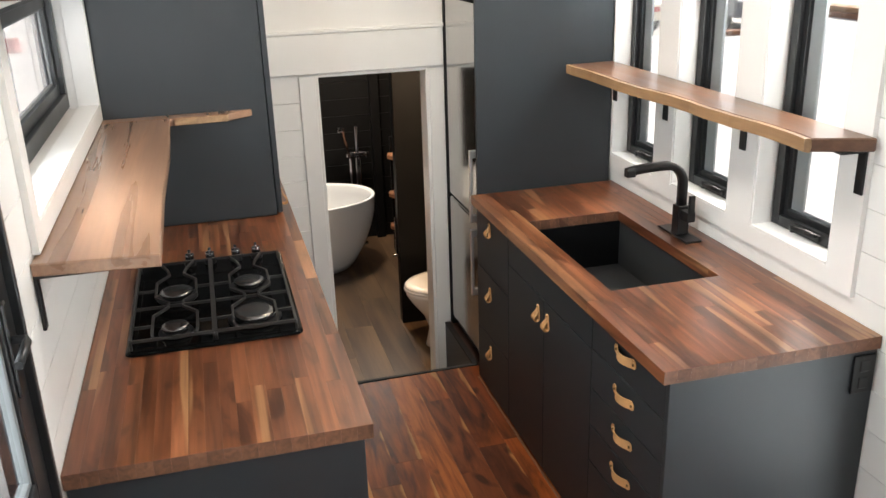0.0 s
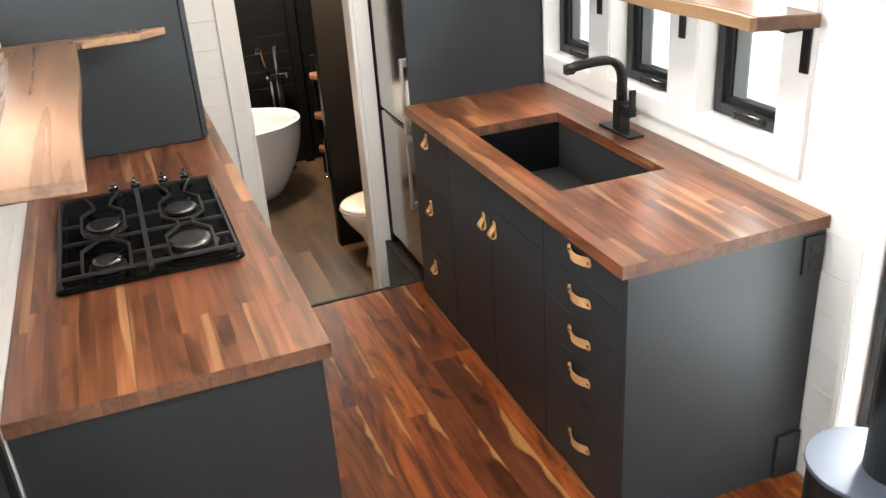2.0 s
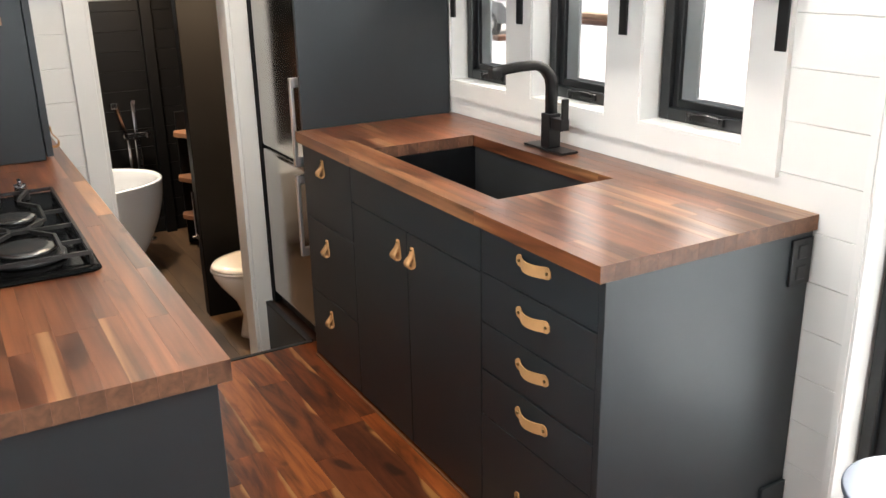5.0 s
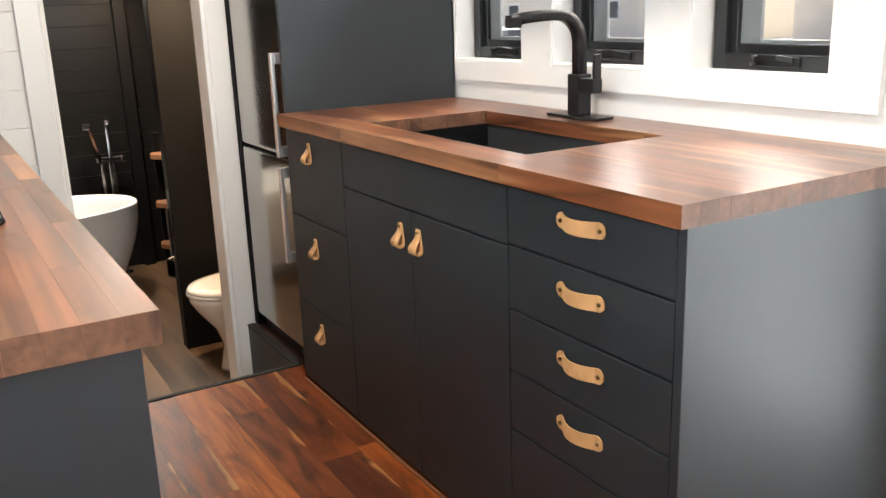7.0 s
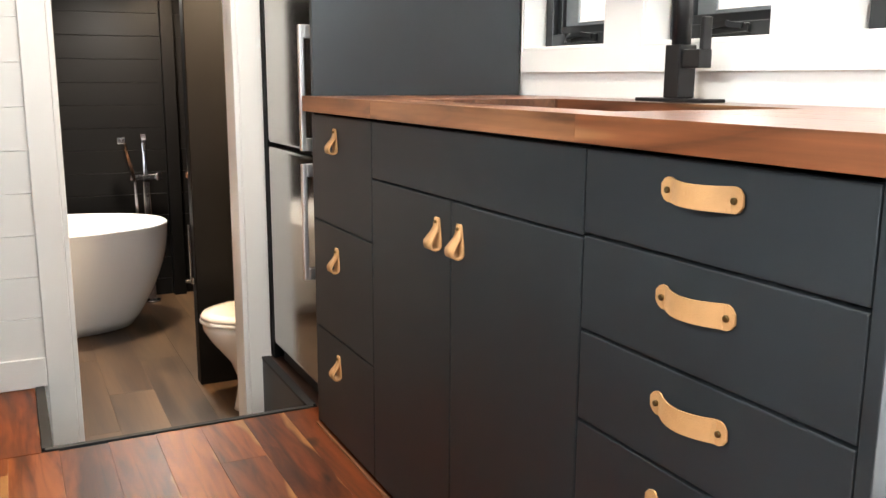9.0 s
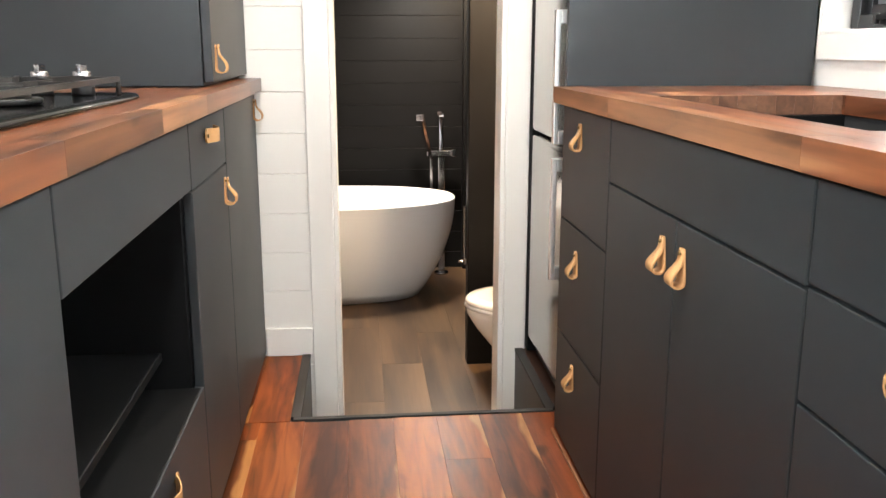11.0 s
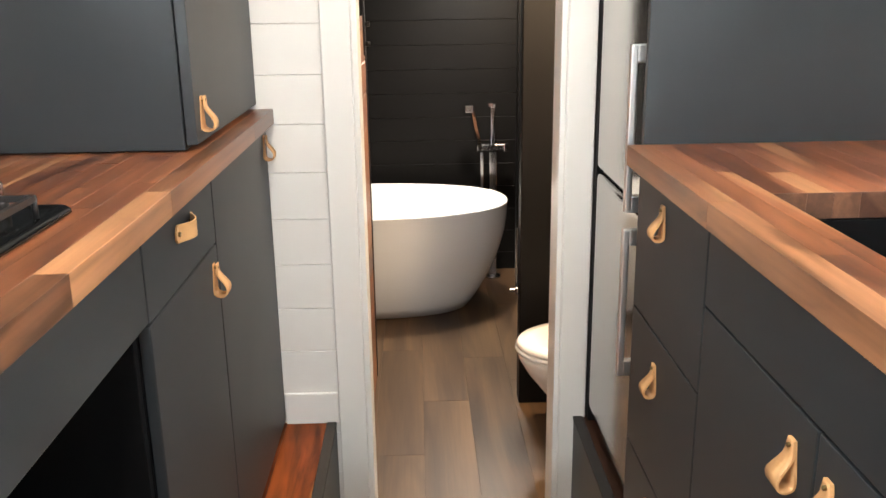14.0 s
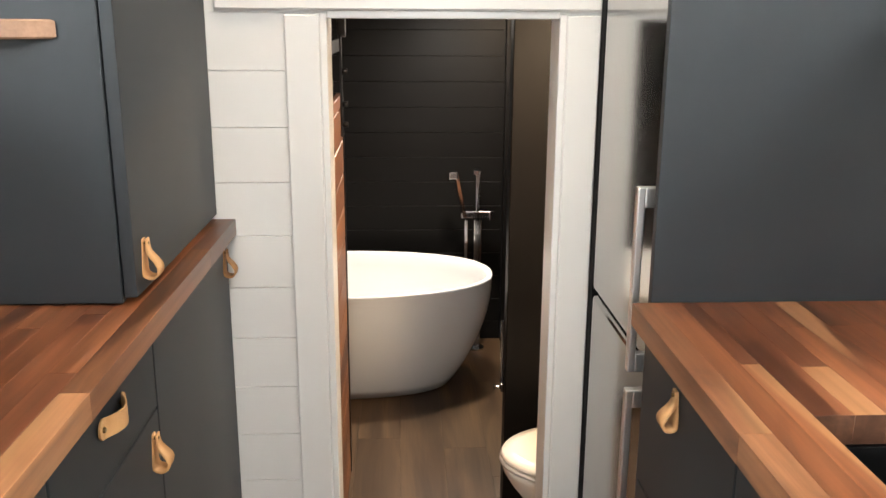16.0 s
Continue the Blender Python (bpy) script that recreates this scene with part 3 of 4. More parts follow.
def window_unit(name, x, out, hole, hinge_far, label, crank=True, rail=0.045):
    """Black framed window: outer frame, sash, grey seal, glass and a folding crank. out: +1 when outdoors lies towards +x."""
    a, b, c, d = hole
    w = thing(name, (x, (a + b) / 2, c), label, "window", "", "structure")

    def ring(x0, x1, i, o_rail, extra_far=0.0):
        lo, hi = sorted((x0, x1))
        a1, b1, c1, d1 = a + i, b - i, c + i, d - i
        return join(bx(lo, hi, a1, a1 + o_rail, c1, d1, 0.002), bx(lo, hi, b1 - o_rail - extra_far, b1, c1, d1, 0.002),
                    bx(lo, hi, a1 + o_rail, b1 - o_rail - extra_far, c1, c1 + o_rail + 0.012, 0.002), bx(lo, hi, a1 + o_rail, b1 - o_rail - extra_far, d1 - o_rail, d1, 0.002))
    part("window_frame", ring(x, x + out * 0.06, 0.010, rail * 0.55, 0.012 if hinge_far else 0), M_FRAME, w)
    part("sash", ring(x + out * 0.018, x + out * 0.05, 0.010 + rail * 0.55, rail * 0.5, 0.010 if hinge_far else 0), M_FRAME, w)
    part("seal", ring(x + out * 0.032, x + out * 0.046, 0.010 + rail * 1.05, 0.010, 0.058 if hinge_far else 0), M_GREY, w, "grey glazing seal")
    p = part("pane", bx(min(x + out * 0.036, x + out * 0.042), max(x + out * 0.036, x + out * 0.042), a + 0.03 + rail, b - 0.03 - rail, c + 0.03 + rail, d - 0.02 - rail, 0), M_GLASS, w, "clear window glass")
    p.visible_shadow = False
    if crank:
        yc = (a + b) / 2 - 0.01
        z = c + 0.032
        x1 = x - out * 0.009
        part("crank", join(bx(min(x1, x), max(x1, x), yc - 0.06, yc + 0.06, z - 0.012, z + 0.010, 0.004, 2),
                           sweep([(x1, yc - 0.045, z + 0.004), (x1 - out * 0.012, yc - 0.01, z + 0.010), (x1 - out * 0.012, yc + 0.055, z + 0.004)], rect(0.010, 0.012)),
                           rod((x1 - out * 0.012, yc + 0.055, z - 0.010), (x1 - out * 0.012, yc + 0.055, z + 0.014), 0.008)), M_BLACK, w, "folding black crank handle")
    return w


for i, h in enumerate(RIGHT_HOLES[:3]):
    window_unit("window_%d" % (i + 1), 1.140, 1, h, True, "tall black framed casement window over the sink counter")
window_unit("window_4", 1.145, 1, RIGHT_HOLES[3], False, "low wide black framed fixed window", False, 0.06)
window_unit("window_5", -1.172, -1, LEFT_HOLES[0], False, "long low black framed awning window above the shelf", False, 0.080)
# unseen window, added so that light enters from the end of the room
end_window = thing("window_6", (0, FRONT - 0.06, 1.0), "unseen large black framed end window, added for light", "window", "", "structure")
part("window_frame", wall_with_holes("y", FRONT - 0.11, FRONT - 0.05, -0.78, 0.78, 1.0, 2.4, [(-0.72, -0.03, 1.06, 2.34), (0.03, 0.72, 1.06, 2.34)]), M_FRAME, end_window)
for xa, xb in ((-0.72, -0.03), (0.03, 0.72)):
    part("pane", bx(xa, xb, FRONT - 0.084, FRONT - 0.078, 1.06, 2.34, 0), M_GLASS, end_window, "clear window glass").visible_shadow = False

# glazed entrance door in the left wall
door = thing("door_1", (XL - 0.03, -0.49, 0), "black framed half glazed entrance door, closed", "door", "", "structure")
part("door_frame", join(bx(XL - 0.10, XL + 0.004, -0.052, -0.033, 0, 2.04, 0.002), bx(XL - 0.10, XL + 0.004, -0.938, -0.92, 0, 2.04, 0.002), bx(XL - 0.10, XL + 0.004, -0.92, -0.052, 2.02, 2.04, 0.002)), M_FRAME, door)
part("door_leaf", join(bx(XL - 0.055, XL - 0.012, -0.150, -0.054, 0.01, 2.018, 0.003), bx(XL - 0.055, XL - 0.012, -0.918, -0.822, 0.01, 2.018, 0.003),
                       bx(XL - 0.055, XL - 0.012, -0.822, -0.150, 0.01, 0.99, 0.003), bx(XL - 0.055, XL - 0.012, -0.822, -0.150, 1.90, 2.018, 0.003)), M_FRAME, door)
part("seal", join(bx(XL - 0.045, XL - 0.02, -0.166, -0.151, 0.99, 1.90, 0.002), bx(XL - 0.045, XL - 0.02, -0.821, -0.806, 0.99, 1.90, 0.002), bx(XL - 0.045, XL - 0.02, -0.806, -0.166, 0.99, 1.005, 0.002)), M_GREY, door, "grey glazing bead")
part("pane", bx(XL - 0.036, XL - 0.030, -0.821, -0.151, 0.99, 1.90, 0), M_GLASS, door, "clear door glass").visible_shadow = False
part("door_handle", join(bx(XL - 0.012, XL - 0.004, -0.145, -0.115, 1.18, 1.38, 0.003), sweep([(XL - 0.006, -0.130, 1.30), (XL + 0.020, -0.130, 1.30), (XL + 0.025, -0.145, 1.30), (XL + 0.025, -0.24, 1.295)], circle(0.009), smooth=True)), M_BLACK, door, "black lever handle")

# ---- kitchen: cabinets ----
XF = 0.426        # face of the drawer fronts on the sink side
XFL = -0.402      # face of the fronts on the hob side


def strap_pull(x, out, y0, y1, z):
    """Leather bridge pull: a strap screwed down at both ends, bowed off the front. out: direction off the front along x."""
    n = 24
    bm = bmesh.new()
    rows = []
    for i in range(n + 1):
        u = i / n
        y = y0 + (y1 - y0) * u
        off = 0.0025 + 0.0175 * max(0.0, math.sin(math.pi * min(1, max(0, (u - 0.15) / 0.70)))) ** 0.8
        droop = -0.001 * math.sin(math.pi * u)
        end = min(u, 1 - u) * abs(y1 - y0)
        half = (0.0160 - 0.0015 * math.sin(math.pi * u)) * (1.0 if end > 0.013 else math.sqrt(max(0.16, 1 - ((0.013 - end) / 0.013) ** 2)))
        rows.append([(x + out * off, y, z + droop - half), (x + out * (off + 0.001), y, z + droop + half), (x + out * (off + 0.0035), y, z + droop + half), (x + out * (off + 0.0035), y, z + droop - half)])
    vs = [[bm.verts.new(p) for p in r] for r in rows]
    for a, b in zip(vs, vs[1:]):
        for k in range(4):
            f = bm.faces.new((a[k], a[(k + 1) % 4], b[(k + 1) % 4], b[k]))
            f.smooth = False
    bm.faces.new(vs[0][::-1])
    bm.faces.new(vs[-1])
    bmesh.ops.recalc_face_normals(bm, faces=bm.faces[:])
    screws = [slot(rod((x, y, z - 0.001), (x + out * 0.0095, y, z - 0.001), 0.0042, 10, bev=0.001), 1) for y in (y0 + (0.012 if y1 > y0 else -0.012), y1 - (0.012 if y1 > y0 else -0.012))]
    return join(bm, *screws)


def loop_pull(x, out, y, z, drop=0.062, wide=0.034):
    """Leather loop pull: a folded strap hung from one screw at (y, z), the fold bulging below."""
    top = z + 0.010
    line = [(x + out * 0.0015, top - drop * u) for u in (0.0, 0.15, 0.3, 0.45, 0.6, 0.75, 0.86)]
    line += [(x + out * (0.0133 - 0.0113 * math.cos(a)), top - drop * 0.88 - 0.0085 * math.sin(a)) for a in [radians(d) for d in (25, 55, 90, 125, 155)]]
    line += [(x + out * o, top - drop * u) for o, u in ((0.0252, 0.80), (0.0238, 0.71), (0.0192, 0.60), (0.0135, 0.49), (0.0090, 0.39), (0.0068, 0.29), (0.0062, 0.16), (0.0060, 0.0))]
    bm = bmesh.new()
    th = 0.0028
    rows = []
    m = len(line)
    for i, (px, pz) in enumerate(line):
        ax, az = line[min(i + 1, m - 1)][0] - line[max(i - 1, 0)][0], line[min(i + 1, m - 1)][1] - line[max(i - 1, 0)][1]
        d = math.hypot(ax, az)
        nx, nz = az / d * th, -ax / d * th
        h = wide / 2 * (0.46 if i in (0, m - 1) else 0.60 + 0.42 * min(1.0, max(0.0, (top - pz) / drop - 0.20) / 0.50))
        rows.append([(px, y - h, pz), (px, y + h, pz), (px + nx, y + h, pz + nz), (px + nx, y - h, pz + nz)])
    vs = [[bm.verts.new(p) for p in r] for r in rows]
    for a, b in zip(vs, vs[1:]):
        for k in range(4):
            f = bm.faces.new((a[k], a[(k + 1) % 4], b[(k + 1) % 4], b[k]))
            f.smooth = k in (0, 2)
    bm.faces.new(vs[0][::-1])
    bm.faces.new(vs[-1])
    bmesh.ops.recalc_face_normals(bm, faces=bm.faces[:])
    return join(bm, slot(rod((x, y, z + 0.002), (x + out * 0.0100, y, z + 0.002), 0.0032, 10, bev=0.0008), 1))


def carcass(x0, x1, y0, y1, z0, z1, opening=None):
    """Open box of 18 mm boards behind the fronts."""
    t = 0.018
    return join(bx(x0, x1, y0, y0 + t, z0, z1, 0.001), bx(x0, x1, y1 - t, y1, z0, z1, 0.001), bx(x0, x1, y0 + t, y1 - t, z0, z0 + t, 0.001),
                bx(max(x0, x1) - 0.012 if abs(x1) > abs(x0) else min(x0, x1), max(x0, x1) if abs(x1) > abs(x0) else min(x0, x1) + 0.012, y0 + t, y1 - t, z0 + t, z1, 0.001))


HANDLE_MATS = [M_LEATHER, M_BRASS]
G = 0.0021


def front(parent, name, xf, y0, y1, z0, z1, pull=None):
    """A flat front 19 mm thick with its leather pull."""
    side = 1 if xf > 0 else -1
    f = part(name, bx(min(xf, xf + side * 0.019), max(xf, xf + side * 0.019), y0 + G, y1 - G, z0 + G, z1 - G, 0.0026, 2), M_CAB, parent)
    if pull and pull[0] == "strap":
        part("handle", strap_pull(xf, -side, pull[1], pull[2], pull[3]), HANDLE_MATS, f, "tan leather strap pull with two screws")
    elif pull:
        part("handle", loop_pull(xf, -side, pull[1], pull[2]), HANDLE_MATS, f, "tan leather loop pull")
    return f


CT, CB = 0.91, 0.871
# sink side: five-drawer unit, sink unit, narrow three-drawer unit
unit = thing("drawer_cabinet", (0.75, 0.26, 0), "dark slate five-drawer cabinet with tan leather strap pulls", "cabinet")
part("body", carcass(XF + 0.021, XR - 0.005, 0.032, 0.499, 0.0, CB - 0.002), M_GAP, unit)
for z0, z1, zh in ((0.7405, 0.864, 0.825), (0.600, 0.7405, 0.690), (0.4625, 0.600, 0.550), (0.325, 0.4625, 0.414), (0.012, 0.325, 0.160)):
    front(unit, "drawer_front", XF, 0.030, 0.500, z0, z1, ("strap", 0.197, 0.332, zh))
part("end_board", bx(XF - 0.002, XR - 0.003, 0.010, 0.029, 0.0, CB - 0.001, 0.002, 2), M_CAB, unit)
part("skirt", bx(0.985, XR - 0.004, 0.000, 0.010, 0.0, 0.165, 0.002), M_CAB, unit)
outlet = thing("power_outlet", (1.035, 0.008, 0.80), "black double power outlet on the slate end panel", "outlet")
part("cover_plate", bx(1.000, 1.072, 0.002, 0.0098, 0.735, 0.855, 0.003, 2), M_BLACK, outlet)
for zc in (0.768, 0.822):
    part("socket", bx(1.020, 1.052, -0.001, 0.004, zc - 0.018, zc + 0.018, 0.002), M_FRAME, outlet)
unit = thing("sink_cabinet", (0.75, 0.9, 0), "dark slate two-door sink cabinet with leather loop pulls", "cabinet")
part("body", carcass(XF + 0.021, XR - 0.005, 0.501, 1.309, 0.0, CB - 0.002), M_GAP, unit)
front(unit, "false_front", XF, 0.500, 1.310, 0.735, 0.864)
front(unit, "door", XF, 0.500, 0.916, 0.012, 0.735, ("loop", 0.876, 0.687))
front(unit, "door", XF, 0.916, 1.310, 0.012, 0.735, ("loop", 0.968, 0.687))
unit = thing("narrow_drawer_cabinet", (0.75, 1.52, 0), "narrow dark slate three-drawer cabinet with leather loops", "cabinet")
part("body", carcass(XF + 0.021, XR - 0.005, 1.311, 1.728, 0.0, CB - 0.002), M_GAP, unit)
for z0, z1, zh in ((0.587, 0.864, 0.824), (0.292, 0.587, 0.525), (0.012, 0.292, 0.242)):
    front(unit, "drawer_front", XF, 1.310, 1.730, z0, z1, ("loop", 1.545, zh))
solid("trim_shoe_right", bx(XF - 0.009, XF - 0.001, 0.012, 1.73, 0.0005, 0.007, 0.002, 2), M_BARN, (XF, 0.9, 0), "thin wooden shoe moulding along the cabinets", "trim", "structure")
# fridge housing: two tall panels and a cabinet across the top
unit = thing("fridge_housing", (0.75, 2.05, 0), "tall dark slate housing round the refrigerator", "tall cabinet")
part("side_panel", bx(0.432, XR - 0.018, 1.733, 1.752, 0.0, 2.30, 0.002, 2), M_CAB, unit)
# near-black board fills the dark gap between refrigerator and casing
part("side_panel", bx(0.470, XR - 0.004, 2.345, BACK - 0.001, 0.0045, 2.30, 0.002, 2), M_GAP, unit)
part("top_box", bx(0.475, XR - 0.004, 1.753, 2.344, 1.74, 2.30, 0.002), M_CAB, unit)
part("door", bx(0.455, 0.4745, 1.756, 2.342, 1.745, 2.295, 0.002, 2), M_CAB, unit)

# hob side
unit = thing("end_cabinet", (-0.74, 0.27, 0), "dark slate blind cabinet at the end of the hob counter", "cabinet")
part("body", bx(XL + 0.004, XFL - 0.021, 0.032, 0.528, 0.0, CB - 0.002, 0.002), M_GAP, unit)
part("side_panel", bx(XL + 0.003, XFL + 0.002, 0.010, 0.0305, 0.0, CB - 0.001, 0.002, 2), M_CAB, unit)
front(unit, "door", XFL, 0.032, 0.530, 0.012, 0.864)
unit = thing("oven_cabinet", (-0.74, 0.91, 0), "dark slate cabinet with an open oven bay", "cabinet")
# bay boards, floor and shelf carry the bay's shade as near-black colour
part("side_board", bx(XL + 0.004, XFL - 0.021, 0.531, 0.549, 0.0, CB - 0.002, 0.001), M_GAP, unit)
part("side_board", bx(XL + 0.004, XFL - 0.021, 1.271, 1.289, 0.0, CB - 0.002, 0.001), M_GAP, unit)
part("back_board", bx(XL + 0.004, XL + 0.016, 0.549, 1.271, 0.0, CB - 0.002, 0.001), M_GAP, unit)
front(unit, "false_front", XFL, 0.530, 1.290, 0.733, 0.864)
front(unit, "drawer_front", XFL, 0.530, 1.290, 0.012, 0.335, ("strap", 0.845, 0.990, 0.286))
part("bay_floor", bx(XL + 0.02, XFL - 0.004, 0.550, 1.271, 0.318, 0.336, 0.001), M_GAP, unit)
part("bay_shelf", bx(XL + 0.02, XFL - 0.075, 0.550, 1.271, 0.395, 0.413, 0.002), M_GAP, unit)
unit = thing("drawer_door_cabinet", (-0.74, 1.51, 0), "dark slate cabinet with one drawer over a door", "cabinet")
part("body", carcass(XL + 0.004, XFL - 0.021, 1.291, 1.738, 0.0, CB - 0.002), M_GAP, unit)
front(unit, "drawer_front", XFL, 1.290, 1.739, 0.730, 0.864, ("strap", 1.455, 1.570, 0.822))
front(unit, "door", XFL, 1.290, 1.739, 0.012, 0.730, ("loop", 1.70, 0.690))
unit = thing("door_cabinet", (-0.74, 2.06, 0), "dark slate base cabinet with a full height door", "cabinet")
part("body", carcass(XL + 0.004, XFL - 0.021, 1.740, 2.386, 0.0, CB - 0.002), M_GAP, unit)
front(unit, "door", XFL, 1.739, 2.384, 0.012, 0.864, ("loop", 2.340, 0.838))
unit = thing("tall_wall_cabinet", (-0.74, 2.06, CT), "tall dark slate cabinet standing on the wooden counter", "cabinet")
part("body", bx(XL + 0.004, -0.446, 1.745, 2.386, CT + 0.0015, 2.30, 0.002), M_CAB, unit)
f = part("door", bx(-0.443, -0.422, 1.746, 2.384, CT + 0.012, 2.295, 0.002, 2), M_CAB, unit)
part("handle", loop_pull(-0.422, 1, 1.80, 1.000, 0.066), HANDLE_MATS, f, "tan leather loop pull")


# ---- counters ----
def butcher_block(name, at, x0, x1, y0, y1, hole, label, seed):
    """Counter glued from staves along y; the bright and dark pieces differ by chance."""
    rng = random.Random(seed)
    top = thing(name, at, label, "countertop")
    rows = round((x1 - x0) / 0.040)
    w = (x1 - x0) / rows
    xs = [x0 + i * w for i in range(rows + 1)]
    if hole:
        for h in hole[:2]:
            k = min(range(1, rows), key=lambda i: abs(xs[i] - h))
            xs[k] = h
    for xa, xb in zip(xs, xs[1:]):
        spans = [(y0, y1)]
        if hole and hole[0] - 1e-6 < (xa + xb) / 2 < hole[1]:
            spans = [(y0, hole[2]), (hole[3], y1)]
        for a, b in spans:
            y = a
            first = True
            while y < b - 1e-6:
                ln = rng.uniform(0.15, 0.7) if first else rng.uniform(0.40, 0.85)
                e = b if b - (y + ln) < 0.10 else min(b, y + ln)
                bm = bx(xa, xb, y, e, CB, CT + rng.uniform(-0.0002, 0.0), 0.0003)
                for f in bm.faces:
                    f.material_index = 1 if abs(f.normal.y) > 0.9 else 0
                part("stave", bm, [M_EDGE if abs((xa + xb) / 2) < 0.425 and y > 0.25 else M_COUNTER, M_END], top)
                y, first = e, False
    return top


SINK = (0.508, 0.900, 0.545, 1.295)
butcher_block("countertop", (0.74, 0.86, CB), 0.400, XR - 0.002, 0.0, 1.731, SINK, "oiled walnut butcher-block counter with a sink cut-out", 5)
butcher_block("countertop", (-0.73, 1.2, CB), XL + 0.002, -0.380, -0.010, 2.388, None, "oiled walnut butcher-block counter under the gas hob", 11)

# ---- sink and tap ----
sink = thing("sink", (0.70, 0.92, 0.67), "black granite composite undermount sink", "sink")
sx0, sx1, sy0, sy1 = SINK[0] - 0.006, SINK[1] + 0.006, SINK[2] - 0.006, SINK[3] + 0.006
part("basin", join(bx(sx0 - 0.012, sx0, sy0 - 0.012, sy1 + 0.012, 0.675, CB - 0.0005, 0.002), bx(sx1, sx1 + 0.012, sy0 - 0.012, sy1 + 0.012, 0.675, CB - 0.0005, 0.002),
                   bx(sx0, sx1, sy0 - 0.012, sy0, 0.675, CB - 0.0005, 0.002), bx(sx0, sx1, sy1, sy1 + 0.012, 0.675, CB - 0.0005, 0.002),
                   bx(sx0, sx1, sy0, sy1, 0.665, 0.680, 0.002)), M_SINK, sink)
part("drain", join(rod((0.70, 0.92, 0.6801), (0.70, 0.92, 0.6835), 0.045, 28, bev=0.001), rod((0.70, 0.92, 0.6835), (0.70, 0.92, 0.690), 0.018, 20, bev=0.002)), M_BLACK, sink, "round black drain strainer")
tap = thing("faucet", (0.985, 0.955, CT), "matte black square-bodied kitchen faucet", "faucet")
part("base_plate", bx(0.953, 1.017, 0.850, 1.060, CT + 0.0003, CT + 0.008, 0.002, 2), M_BLACK, tap)
part("body", bx(0.962, 1.008, 0.932, 0.978, CT + 0.008, CT + 0.118, 0.003, 2), M_BLACK, tap)
part("valve", bx(0.968, 1.002, 0.880, 0.932, CT + 0.070, CT + 0.108, 0.003, 2), M_BLACK, tap)
part("lever", bx(0.974, 0.997, 0.878, 0.890, CT + 0.105, CT + 0.172, 0.003, 2), M_BLACK, tap)
neck = [(0.985, 0.955, CT + 0.115), (0.985, 0.955, CT + 0.20)]
neck += [(0.985 - 0.075 * (1 - math.cos(a)), 0.955, CT + 0.20 + 0.075 * math.sin(a)) for a in [radians(10 * k) for k in range(1, 10)]]
neck += [(0.86, 0.955, CT + 0.275), (0.80, 0.955, CT + 0.271), (0.755, 0.955, CT + 0.264)]
part("neck", sweep(neck, [(-0.014, -0.014), (0.014, -0.014), (0.014, 0.014), (-0.014, 0.014)], Vector((0, 1, 0)), True), M_BLACK, tap)
part("spout_tip", bx(0.752, 0.785, 0.940, 0.970, CT + 0.247, CT + 0.272, 0.003, 2), M_BLACK, tap)

# ---- gas hob ----
hob = thing("gas_hob", (-0.73, 0.905, CT), "black enamel four-burner gas hob with cast iron grates", "hob")
hx0, hx1, hy0, hy1 = -0.982, -0.478, 0.545, 1.275


def rounded(x0, x1, y0, y1, z, r, n=6):
    """Ring of a rectangle with round corners."""
    out = []
    for cx, cy, a0 in ((x1 - r, y1 - r, 0), (x0 + r, y1 - r, 90), (x0 + r, y0 + r, 180), (x1 - r, y0 + r, 270)):
        out += [(cx + r * math.cos(radians(a0 + 90 * k / n)), cy + r * math.sin(radians(a0 + 90 * k / n)), z) for k in range(n + 1)]
    return out


tray_rings = [rounded(hx0 + i, hx1 - i, hy0 + i, hy1 - i, CT + h, 0.022 - i * 0.4) for i, h in ((0.004, 0.0005), (0.0, 0.003), (0.001, 0.007), (0.006, 0.0115), (0.014, 0.0125), (0.020, 0.0105), (0.026, 0.0095))]
part("tray", loft(tray_rings), M_ENAMEL, hob)
for cx, cy, r in ((-0.842, 0.655, 0.040), (-0.610, 0.685, 0.064), (-0.842, 0.930, 0.052), (-0.610, 0.950, 0.050)):
    burner = part("burner", join(rod((cx, cy, CT + 0.011), (cx, cy, CT + 0.020), r * 1.25, 32, bev=0.002), rod((cx, cy, CT + 0.020), (cx, cy, CT + 0.028), r * 0.95, 32, r * 0.9)), M_BLACK, hob)
    part("cap", loft([[(cx + q * r * math.cos(a), cy + q * r * math.sin(a), CT + 0.028 + h) for a in [2 * math.pi * n / 36 for n in range(36)]] for q, h in ((0.97, 0.0), (1.0, 0.002), (1.0, 0.007), (0.96, 0.0095), (0.7, 0.0115), (0.35, 0.0122), (0.1, 0.0124))]), M_CAP, burner, "dark polished burner cap")
for cx in (-0.800, -0.730, -0.640, -0.568):
    k = part("knob", join(rod((cx, 1.225, CT + 0.0096), (cx, 1.225, CT + 0.028), 0.020, 24, bev=0.002), rod((cx, 1.225, CT + 0.028), (cx, 1.225, CT + 0.034), 0.013, 24)), M_BLACK, hob)
    part("knob_cap", join(rod((cx, 1.225, CT + 0.034), (cx, 1.225, CT + 0.052), 0.0155, 24, bev=0.002), bx(cx - 0.0045, cx + 0.0045, 1.207, 1.243, CT + 0.048, CT + 0.064, 0.002)), M_CHROME, k, "chrome knob grip")
ZG = CT + 0.039
